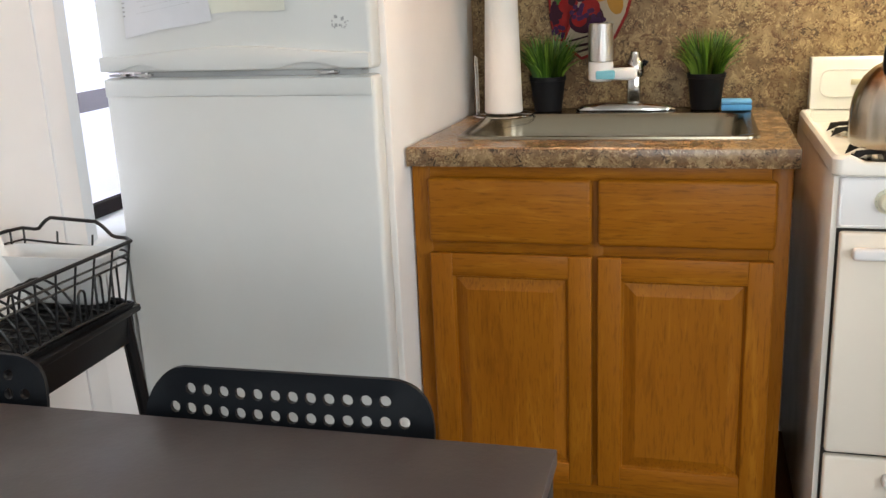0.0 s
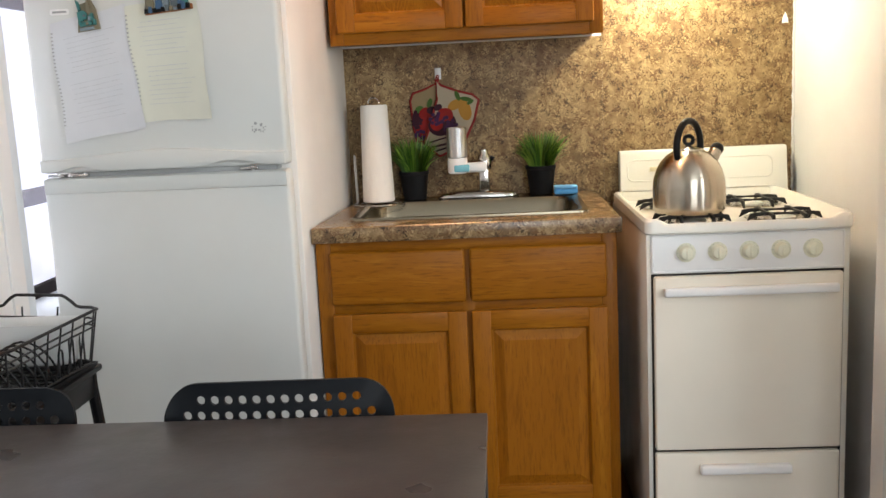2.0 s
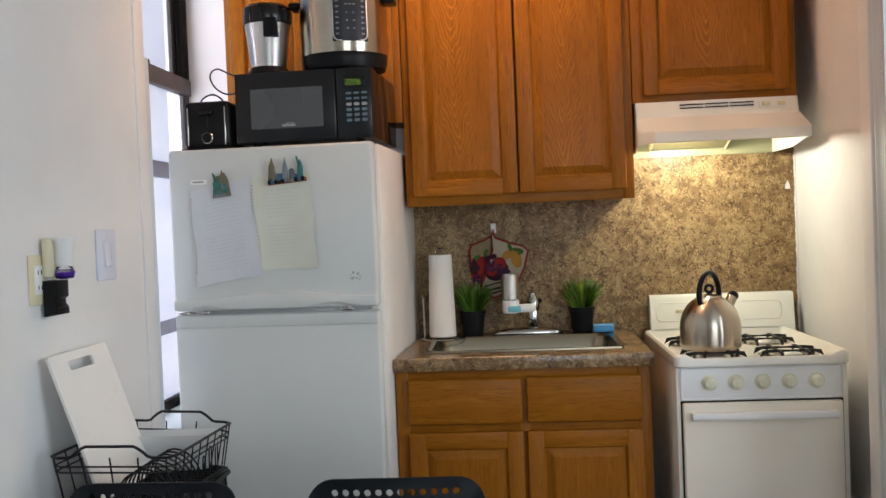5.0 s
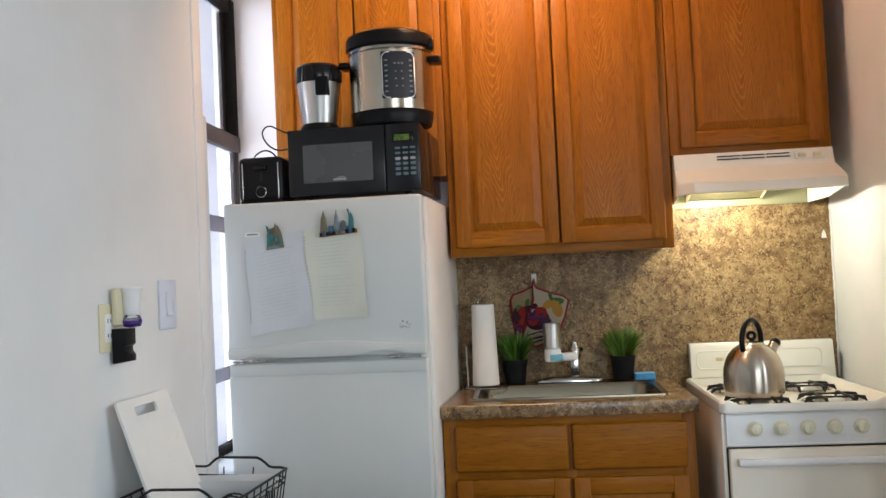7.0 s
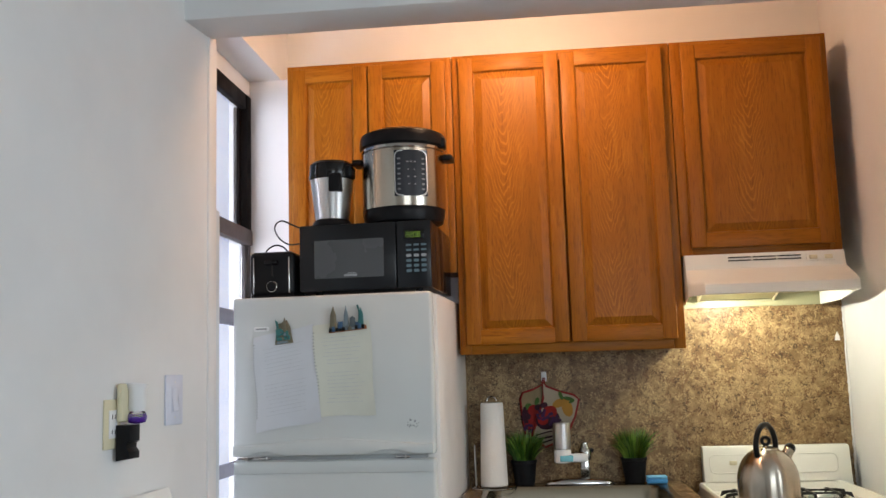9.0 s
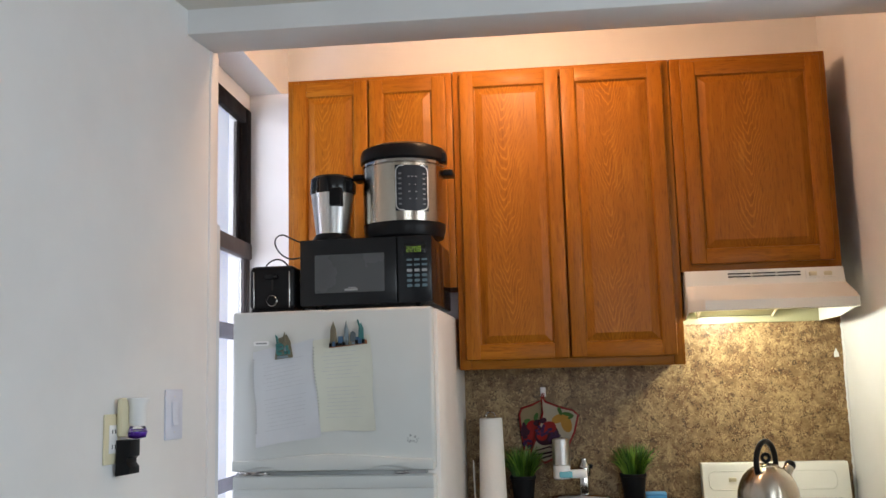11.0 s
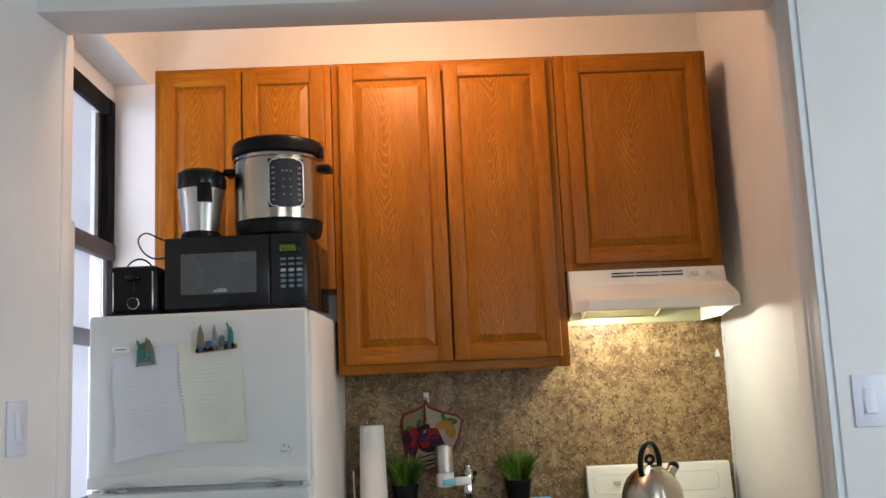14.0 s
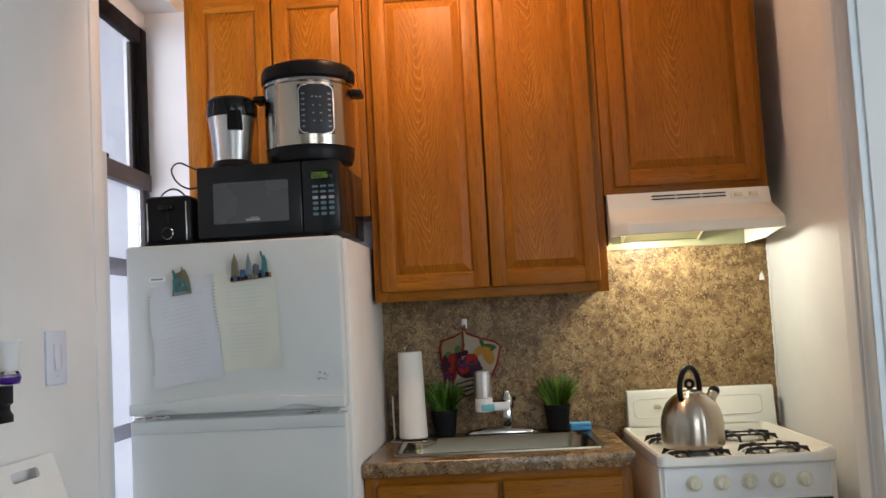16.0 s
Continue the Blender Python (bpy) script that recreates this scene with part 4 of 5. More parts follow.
# ---- on the refrigerator ----
def seven_segment(parent, text, x, z, w, h, y, mat):
    """Digits made of bars on an upright face that looks towards -y."""
    on = {"0": "abcdef", "2": "abged", "6": "afgedc", ":": ""}
    t = w * 0.17
    for k, ch in enumerate(text):
        x0 = x + k * w * 1.35
        bars = {"a": (x0, x0 + w, z + h - t, z + h), "g": (x0, x0 + w, z + h / 2 - t / 2, z + h / 2 + t / 2), "d": (x0, x0 + w, z, z + t), "f": (x0, x0 + t, z + h / 2, z + h),
                "b": (x0 + w - t, x0 + w, z + h / 2, z + h), "e": (x0, x0 + t, z, z + h / 2), "c": (x0 + w - t, x0 + w, z, z + h / 2)}
        d = None
        for s in on[ch]:
            a, c, e, f = bars[s]
            d = box(a + 0.0003, c - 0.0003, y - 0.0006, y, e + 0.0003, f - 0.0003, bm=d)
        part("digit", d, mat, parent)


MX0, MX1, MY, MZ0, MZ1 = -1.020, -0.592, 1.668, 1.602, 1.818
MW_FACE = painted("microwave_black", (0.010, 0.011, 0.013), 0.22, 0.1, 80, 0.02)
MW_SIDE = painted("microwave_side", (0.012, 0.010, 0.010), 0.10, 0.1, 80, 0.01)
MW_MESH = painted("microwave_window", (0.085, 0.088, 0.092), 0.25, 0.05, 300, 0.05)
KEYPAD = painted("grey_keys", (0.11, 0.17, 0.20), 0.5, 0.05)
LED = glowing("green_led", (0.35, 0.62, 0.05), 0.22)
PRINT = painted("grey_print", (0.34, 0.35, 0.36), 0.5, 0.02)
mw = thing("microwave", (-0.8, 1.85, MZ0 - 0.010), "black microwave oven with a green clock on the refrigerator", "microwave")
part("body", box(MX0, MX1, MY + 0.022, 2.080, MZ0, MZ1, 0.006), MW_SIDE, mw)
door = part("door", box(MX0, MX1 - 0.112, MY, MY + 0.021, MZ0 + 0.002, MZ1 - 0.001, 0.005), MW_FACE, mw)
part("window", prism(rounded(MX0 + 0.050, MX1 - 0.152, MZ0 + 0.042, MZ1 - 0.052, 0.004), "y", MY - 0.0012, MY + 0.003), MW_MESH, door, "grey meshed window")
lx = (MX0 + MX1 - 0.102) / 2
part("logo", join(box(lx - 0.016, lx + 0.026, MY - 0.0026, MY - 0.001, MZ0 + 0.047, MZ0 + 0.0535, 0.0008), box(lx - 0.004, lx + 0.022, MY - 0.0026, MY - 0.001, MZ0 + 0.0555, MZ0 + 0.058, 0.0008)), PRINT, door, "pale maker's mark")
cp = part("control_panel", box(MX1 - 0.110, MX1, MY, MY + 0.021, MZ0 + 0.002, MZ1 - 0.001, 0.005), MW_FACE, mw)
part("display", box(MX1 - 0.088, MX1 - 0.020, MY - 0.0012, MY + 0.002, MZ1 - 0.060, MZ1 - 0.030, 0.001), BLACK_GLOSS, cp)
seven_segment(cp, "2206", MX1 - 0.080, MZ1 - 0.0545, 0.0092, 0.0165, MY - 0.0012, LED)
for j, z in enumerate((0.076, 0.092, 0.108, 0.124, 0.140, 0.156)):
    for i in range(3):
        x = MX1 - 0.080 + i * 0.024
        shape = prism(rounded(x, x + 0.017, MZ1 - z - 0.009, MZ1 - z, 0.004), "y", MY - 0.0015, MY + 0.001) if j > 1 else box(x, x + 0.017, MY - 0.0015, MY + 0.001, MZ1 - z - 0.006, MZ1 - z)
        part("key", shape, PRINT if j == 2 else KEYPAD, cp)
part("side_vent", box(MX1 - 0.0005, MX1 + 0.001, 1.75, 1.80, 1.67, 1.78, 0.0004), BLACK_GLOSS, mw)
for x in (MX0 + 0.05, MX1 - 0.05):
    for y in (1.72, 1.98):
        part("foot", lathe([(0.012, -0.0115), (0.014, 0.0)], (x, y, MZ0 + 0.001), 12), BLACK, mw)

FT = FZ  # top of the refrigerator
to = thing("toaster", (-1.105, 1.80, FT), "black two-slice toaster with chrome trim on the refrigerator", "toaster")
part("body", box(-1.184, -1.036, 1.690, 1.930, FT + 0.006, FT + 0.150, 0.018, 4), BLACK, to)
part("base", box(-1.180, -1.040, 1.700, 1.922, FT, FT + 0.010, 0.002), BLACK, to)
part("chrome_band", box(-1.1845, -1.1805, 1.708, 1.912, FT + 0.02, FT + 0.132, 0.0015), CHROME, to, "thin chrome band")
for x in (-1.171, -1.0545):
    part("chrome_edge", box(x, x + 0.0045, 1.6875, 1.700, FT + 0.014, FT + 0.130, 0.0015), CHROME, to, "thin chrome edge strip")
part("lever_slot", box(-1.1105, -1.1055, 1.6885, 1.6915, FT + 0.070, FT + 0.122), GAP, to)
part("lever", box(-1.130, -1.086, 1.668, 1.690, FT + 0.104, FT + 0.120, 0.005), BLACK_GLOSS, to)
k = part("browning_dial", lathe([(0.016, 0.0), (0.016, 0.010), (0.013, 0.013)], (-1.108, 1.690, FT + 0.036), 24, axis="y"), BLACK, to)
part("dial_ring", tube([(-1.108 + 0.0165 * math.cos(radians(a)), 1.684, FT + 0.036 + 0.0165 * math.sin(radians(a))) for a in range(0, 360, 15)], 0.0016, 6, True), CHROME, k, "chrome ring")
for x in (-1.128, -1.086):
    part("bread_slot", box(x - 0.011, x + 0.011, 1.72, 1.88, FT + 0.1462, FT + 0.1468), GAP, to)
part("power_cord", tube(smooth_line([(-1.152, 1.76, FT + 0.146), (-1.145, 1.755, FT + 0.160), (-1.128, 1.75, FT + 0.172), (-1.108, 1.75, FT + 0.177), (-1.088, 1.75, FT + 0.170), (-1.070, 1.75, FT + 0.152),
     (-1.044, 1.75, FT + 0.125), (-1.028, 1.755, FT + 0.09), (-1.026, 1.77, FT + 0.004)], 5), 0.0028, 6), BLACK, to, "thin black cord looping over the top")
part("power_cord", tube(smooth_line([(-0.985, 1.93, 1.838), (-1.02, 1.875, 1.800), (-1.067, 1.85, 1.788), (-1.110, 1.85, 1.785), (-1.145, 1.85, 1.806), (-1.163, 1.85, 1.840), (-1.155, 1.85, 1.862), (-1.133, 1.85, 1.868),
     (-1.100, 1.85, 1.852), (-1.065, 1.85, 1.838), (-1.03, 1.88, 1.840), (-0.985, 1.92, 1.840)], 5), 0.0028, 6), BLACK, mw, "thin black cord looping beside it")

cf = thing("coffee_maker", (-0.925, 1.76, MZ1), "small silver and black coffee maker on the microwave", "coffee maker")
cx, cy = -0.932, 1.752
part("body", lathe([(0.054, 0.020), (0.056, 0.030), (0.071, 0.150), (0.072, 0.152)], (cx, cy, MZ1), 36), SILVER, cf, "tapered satin silver body")
part("base", lathe([(0.064, 0.0), (0.066, 0.006), (0.063, 0.014), (0.054, 0.024)], (cx, cy, MZ1), 36), BLACK, cf)
part("lid", lathe([(0.073, 0.148), (0.0745, 0.152), (0.072, 0.196), (0.064, 0.204), (0.02, 0.206)], (cx, cy, MZ1), 36), BLACK_GLOSS, cf)
part("spout_cover", box(cx + 0.008, cx + 0.048, cy - 0.075, cy - 0.040, MZ1 + 0.104, MZ1 + 0.160, 0.004), BLACK, cf)
part("side_latch", box(cx + 0.046, cx + 0.077, cy - 0.046, cy + 0.020, MZ1 + 0.150, MZ1 + 0.188, 0.008, 3), BLACK, cf)

pc = thing("pressure_cooker", (-0.69, 1.80, MZ1), "stainless steel electric pressure cooker with a black lid", "pressure cooker")
px, py, pr = -0.700, 1.80, 0.137
part("base", lathe([(0.112, 0.0), (0.128, 0.006), (0.134, 0.026), (0.1345, 0.046), (0.132, 0.050)], (px, py, MZ1), 48), BLACK, pc)
part("body", lathe([(pr, 0.046), (pr + 0.001, 0.05), (pr + 0.001, 0.222), (pr - 0.004, 0.226)], (px, py, MZ1), 56), STEEL, pc)
part("rim", lathe([(pr - 0.006, 0.222), (pr + 0.002, 0.228), (pr + 0.001, 0.236), (pr - 0.006, 0.240)], (px, py, MZ1), 48), CHROME, pc, "bright steel rim")
lid = part("lid", lathe([(pr - 0.004, 0.238), (pr + 0.006, 0.244), (pr + 0.007, 0.268), (pr + 0.001, 0.282), (pr - 0.03, 0.294), (0.03, 0.300)], (px, py, MZ1), 48), BLACK, pc)
part("latch", box(px + pr - 0.008, px + pr + 0.012, py - 0.045, py - 0.005, MZ1 + 0.236, MZ1 + 0.268, 0.006), BLACK, lid)
for s in (-1, 1):
    part("handle", box(px + s * (pr + 0.014) - 0.018, px + s * (pr + 0.014) + 0.018, py - 0.034, py + 0.034, MZ1 + 0.196, MZ1 + 0.216, 0.008, 3), BLACK, pc)


def on_pot(x, z, r=pr + 0.0025):
    """A point on the cooker's round wall, x from its front middle, z from its foot."""
    a = x / r + radians(19)
    return (px + r * math.sin(a), py - r * math.cos(a), MZ1 + z)


def wrapped(outline, r0, r1):
    b = bmesh.new()
    lo = [b.verts.new(on_pot(x, z, r0)) for x, z in outline]
    hi = [b.verts.new(on_pot(x, z, r1)) for x, z in outline]
    k = len(outline)
    for i in range(k):
        b.faces.new((lo[i], lo[(i + 1) % k], hi[(i + 1) % k], hi[i]))
    b.faces.new(hi)
    return b


def wrapped_panel(x0, x1, z0, z1, r1, mat, name, parent, label="", n=8):
    b = bmesh.new()
    grid = [[b.verts.new(on_pot(x0 + (x1 - x0) * i / n, z, r1)) for i in range(n + 1)] for z in (z0, z1)]
    back = [[b.verts.new(on_pot(x0 + (x1 - x0) * i / n, z, r1 - 0.003)) for i in range(n + 1)] for z in (z0, z1)]
    for i in range(n):
        b.faces.new((grid[0][i], grid[0][i + 1], grid[1][i + 1], grid[1][i]))
        b.faces.new((grid[0][i], back[0][i], back[0][i + 1], grid[0][i + 1]))
        b.faces.new((grid[1][i], grid[1][i + 1], back[1][i + 1], back[1][i]))
    for i in (0, n):
        b.faces.new((grid[0][i], grid[1][i], back[1][i], back[0][i]))
    return part(name, b, mat, parent, label)


TOUCH = painted("slate_touch_panel", (0.026, 0.030, 0.038), 0.22, 0.1, 60, 0.01)
FAINT = painted("faint_grey_print", (0.16, 0.17, 0.19), 0.5, 0.02)
cpn = wrapped_panel(-0.049, 0.061, 0.074, 0.214, pr + 0.0030, TOUCH, "control_panel", pc, "black touch panel")
ring = [on_pot(x, z, pr + 0.0032) for x, z in rounded(-0.047, 0.059, 0.076, 0.212, 0.018)]
part("panel_border", tube(ring, 0.0019, 5, True), SILVER, cpn, "thin silver border")
for x, z in [(xx, 0.092 + 0.0155 * i) for xx in (-0.034, 0.046) for i in range(7)]:
    wrapped_panel(x - 0.005, x + 0.005, z, z + 0.005, pr + 0.0036, FAINT, "key", cpn, "", 2)
for x, z, w in ((-0.006, 0.176, 0.007), (0.006, 0.176, 0.007), (0.018, 0.176, 0.007), (-0.004, 0.152, 0.004), (0.016, 0.152, 0.004), (-0.004, 0.130, 0.006), (0.018, 0.130, 0.007), (-0.002, 0.108, 0.006), (0.018, 0.108, 0.005)):
    wrapped_panel(x - w / 2, x + w / 2, z, z + 0.004, pr + 0.0036, FAINT, "printed_mark", cpn, "", 2)

# ---- on the refrigerator's door ----
PAPER_W = painted("white_paper", (0.62, 0.635, 0.67), 0.8, 0.06, 30, 0.10)
PAPER_Y = painted("yellowed_paper", (0.64, 0.645, 0.56), 0.8, 0.06, 30, 0.10)
INK = painted("pencil_grey", (0.50, 0.51, 0.54), 0.8, 0.05)


def sheet(corners, mat, label, curl, teeth=0):
    """A sheet of note paper with one curled side; corners: top left, top right, bottom right, bottom left as (x, z)."""
    tl, tr, br, bl = (Vector(c) for c in corners)
    b = bmesh.new()
    n, m = 12, 16
    grid = []
    for thick in (0.0, 0.0006):
        side = []
        for j in range(m + 1):
            row = []
            for i in range(n + 1):
                u, w = i / n, j / m
                p = tl.lerp(tr, u).lerp(bl.lerp(br, u), w)
                d = 0.0022 + curl * ((1 - u) ** 3 * (0.3 + 0.7 * w) if curl > 0 else -(u ** 3) * (0.2 + 0.8 * w)) + 0.0016 * math.sin(5 * w + 3 * u)
                p = p + Vector((0.0022 * math.sin(9 * w + 2) * (1 - 2 * u), 0.0016 * math.sin(7 * u + 5 * w)))
                row.append(b.verts.new((p.x, FY - d + thick, p.y)))
            side.append(row)
        grid.append(side)
    for g in grid:
        for j in range(m):
            for i in range(n):
                b.faces.new((g[j][i], g[j][i + 1], g[j + 1][i + 1], g[j + 1][i]))
    border = [(0, i) for i in range(n)] + [(j, n) for j in range(m)] + [(m, i) for i in range(n, 0, -1)] + [(j, 0) for j in range(m, 0, -1)]
    for (j0, i0), (j1, i1) in zip(border, border[1:] + border[:1]):
        b.faces.new((grid[0][j0][i0], grid[0][j1][i1], grid[1][j1][i1], grid[1][j0][i0]))
    top = (tl + tr) / 2
    th = thing("note_sheet", (top.x, FY, top.y), label, "paper", "note sheets on the refrigerator")
    part("page", b, mat, th)
    rnd = random.Random(int(abs(tl.x) * 1000))
    for j in range(17):
        w = 0.15 + j * 0.040 + (0.06 if j > 7 else 0)
        u = 0.14 + rnd.random() * 0.08
        ink = None
        while u < 0.66 + rnd.random() * 0.22:
            du = 0.010 + rnd.random() * 0.035
            p, q = (tl.lerp(tr, k).lerp(bl.lerp(br, k), w) for k in (u, u + du))
            d = 0.0022 + curl * ((1 - u) ** 3 * (0.3 + 0.7 * w) if curl > 0 else -(u ** 3) * (0.2 + 0.8 * w)) + 0.0016 * math.sin(5 * w + 3 * u)
            ink = box(p.x, q.x, FY - d - 0.0005, FY - d + 0.0002, p.y - 0.0006, p.y + 0.0004 + rnd.random() * 0.0008, bm=ink)
            u += du + 0.012
        part("writing_line", ink, INK, th, "faint illegible pencil line")
    for j in range(teeth):
        p = tl.lerp(bl, 0.08 + 0.80 * j / teeth)
        w = 0.08 + 0.80 * j / teeth
        d = 0.0022 + (curl * (0.3 + 0.7 * w) if curl > 0 else 0.0) + 0.0016 * math.sin(5 * w)
        x = p.x + 0.0022 * math.sin(9 * w + 2)
        part("torn_hole", box(x - 0.0005, x + 0.0045, FY - d - 0.0006, FY - d + 0.0004, p.y - 0.0016, p.y + 0.0016), GASKET, th)
    return th


papers = [sheet([(-1.164, 1.474), (-0.966, 1.512), (-0.946, 1.212), (-1.148, 1.182)], PAPER_W, "white note paper with faint writing under a magnet", 0.012, 26),
         sheet([(-0.972, 1.506), (-0.786, 1.518), (-0.772, 1.228), (-0.950, 1.226)], PAPER_Y, "yellowish torn-out note paper with faint writing under a magnet", -0.008, 22)]

TEAL = painted("teal_enamel", (0.045, 0.18, 0.175), 0.35, 0.2, 80, 0.2)
TAUPE = painted("taupe_enamel", (0.19, 0.165, 0.11), 0.4, 0.2, 80, 0.2)
SLATE = painted("slate_enamel", (0.10, 0.12, 0.13), 0.4, 0.2, 80, 0.2)
PALE = painted("pale_blue_enamel", (0.20, 0.25, 0.28), 0.4, 0.2, 80, 0.2)
RUST = painted("orange_enamel", (0.30, 0.11, 0.035), 0.4, 0.2, 80, 0.2)
NAVY = painted("blue_enamel", (0.05, 0.11, 0.20), 0.4, 0.2, 80, 0.2)
m1 = thing("fridge_magnet", (-1.065, FY, 1.48), "souvenir magnet with a teal statue and tower skyline", "magnet", "skyline magnets")
part("backing", prism([(-1.090, 1.450), (-1.032, 1.456), (-1.040, 1.505), (-1.052, 1.528), (-1.066, 1.520), (-1.084, 1.515)], "y", FY - 0.010, FY - 0.0045, 0.001), TAUPE, m1)
part("tower", prism([(-1.064, 1.49), (-1.050, 1.49), (-1.054, 1.522), (-1.058, 1.536), (-1.062, 1.522)], "y", FY - 0.014, FY - 0.0095, 0.001), TAUPE, m1)
for pts in ([(-1.084, 1.478), (-1.062, 1.480), (-1.060, 1.494), (-1.070, 1.502), (-1.086, 1.498)], [(-1.082, 1.500), (-1.076, 1.502), (-1.080, 1.522), (-1.088, 1.528)],
            [(-1.060, 1.474), (-1.044, 1.478), (-1.046, 1.492), (-1.058, 1.490)], [(-1.080, 1.462), (-1.048, 1.466), (-1.050, 1.475), (-1.082, 1.473)]):
    part("statue_piece", prism(pts, "y", FY - 0.016, FY - 0.0095, 0.001), TEAL, m1)
part("name_band", prism([(-1.082, 1.452), (-1.046, 1.456), (-1.048, 1.463), (-1.083, 1.460)], "y", FY - 0.014, FY - 0.0095, 0.001), PALE, m1)
m2 = thing("fridge_magnet", (-0.86, FY, 1.50), "souvenir magnet with a row of little towers", "magnet", "skyline magnets")
part("backing", prism([(-0.915, 1.481), (-0.795, 1.491), (-0.796, 1.504), (-0.914, 1.496)], "y", FY - 0.011, FY - 0.0045, 0.001), RUST, m2)
for x, z, w, h, mat, tip in ((-0.900, 1.492, 0.011, 0.045, TAUPE, 0.028), (-0.877, 1.494, 0.009, 0.022, NAVY, 0.0), (-0.859, 1.496, 0.008, 0.040, PALE, 0.030), (-0.838, 1.498, 0.010, 0.028, SLATE, 0.006),
                             (-0.812, 1.497, 0.009, 0.042, TEAL, 0.018), (-0.905, 1.486, 0.008, 0.016, SLATE, 0.0), (-0.822, 1.493, 0.008, 0.020, NAVY, 0.0)):
    part("tower", prism([(x - w, z), (x + w, z), (x + w * 0.8, z + h), (x + w * 0.25, z + h + tip * 0.6), (x, z + h + tip), (x - w * 0.3, z + h + tip * 0.6), (x - w * 0.8, z + h)], "y", FY - 0.017, FY - 0.0095, 0.001), mat, m2)
part("raised_arm", prism([(-0.818, 1.540), (-0.813, 1.540), (-0.820, 1.566), (-0.825, 1.566)], "y", FY - 0.016, FY - 0.0105), TEAL, m2)
rnd = random.Random(11)
for k in range(11):     # little houses, boats and cars along the skylines' feet
    x, z = -0.909 + 0.0104 * k, 1.484 + 0.0008 * k
    part("little_house", box(x - 0.004, x + 0.0045, FY - 0.0185 - 0.0004 * (k % 3), FY - 0.0105, z, z + 0.006 + rnd.random() * 0.011, 0.0008), rnd.choice([SLATE, TAUPE, RUST, NAVY, BLACK, PALE]), m2)
for k in range(7):
    x, z = -1.080 + 0.0062 * k, 1.466 + 0.010 * (k % 3)
    part("little_house", box(x - 0.003, x + 0.0035, FY - 0.0178 - 0.0004 * (k % 2), FY - 0.0105, z, z + 0.005 + rnd.random() * 0.010, 0.0008), rnd.choice([SLATE, TAUPE, BLACK, PALE, TEAL]), m1)
rnd = random.Random(5)
b = None
for i in range(16):
    x, z = -0.676 + rnd.random() * 0.034, 1.174 + rnd.random() * 0.022
    b = box(x, x + 0.002 + rnd.random() * 0.004, FY - 0.0007, FY + 0.001, z, z + 0.001 + rnd.random() * 0.006, bm=b)
tagged(part("scuff", b, GASKET, fr, "dark scuff marks on the freezer door"), kind="stuff")

# the refrigerator stands a little askew, with all that hangs and stands on it
ASKEW = Matrix.Translation((FX1, FY, 0)) @ Matrix.Rotation(radians(-2.7), 4, "Z") @ Matrix.Translation((-FX1, -FY, 0))
for ob in (fr, mw, cf, pc):
    ob.matrix_basis = ASKEW @ ob.matrix_basis
for ob in (*papers, m1, m2):
    ob.matrix_basis = ASKEW @ Matrix.Translation((0, 0, -0.012)) @ ob.matrix_basis
for ob in (cf, pc):
    ob.scale = (1, 1, 1.06)

# ---- on the counter ----
TISSUE = painted("paper_towel", (0.78, 0.75, 0.70), 0.9, 0.03, 140, 0.5)
tx, ty = -0.452, 2.255
pt = thing("paper_towel_holder", (tx, ty, 0.914), "wire paper towel holder with a full white roll", "paper towel holder")
part("roll", lathe([(0.018, 0.012), (0.047, 0.011), (0.0495, 0.014), (0.0415, 0.304), (0.0395, 0.308), (0.015, 0.307)], (tx, ty, 0.914), 40), TISSUE, pt, "white quilted paper roll")
part("base_ring", tube([(tx + 0.078 * math.cos(radians(a)), ty + 0.078 * math.sin(radians(a)), 0.918) for a in range(0, 360, 12)], 0.0032, 6, True), CHROME, pt)
part("base_cross", tube([(tx - 0.078, ty, 0.918), (tx + 0.078, ty, 0.918)], 0.003, 6), CHROME, pt)
part("top_loop", tube([(tx + 0.017 * math.cos(radians(a)), ty, 1.228 + 0.017 * math.sin(radians(a))) for a in range(0, 181, 15)], 0.0022, 6), CHROME, pt)
part("tension_arm", tube([(tx - 0.064, ty - 0.03, 0.918), (tx - 0.066, ty - 0.03, 1.06)] + [(tx - 0.066, ty - 0.018 - 0.012 * math.cos(radians(a)), 1.06 + 0.012 * math.sin(radians(a))) for a in range(15, 166, 30)] + [(tx - 0.066, ty - 0.006, 1.06), (tx - 0.064, ty - 0.006, 0.918)], 0.0026, 6), CHROME, pt)

POT = painted("black_pot", (0.009, 0.009, 0.010), 0.5, 0.1, 150, 0.1, shine=0.12)
m, n, l, bs = material("plastic_grass", 0.45)
gi = n.new("ShaderNodeNewGeometry")
l.new(ramp(n, l, gi.outputs["Random Per Island"], [(0.0, (0.012, 0.045, 0.005)), (0.5, (0.06, 0.155, 0.014)), (1.0, (0.22, 0.36, 0.045))]), bs.inputs["Base Color"])
bs.inputs["Subsurface Weight"].default_value = 0.05
GRASS = m


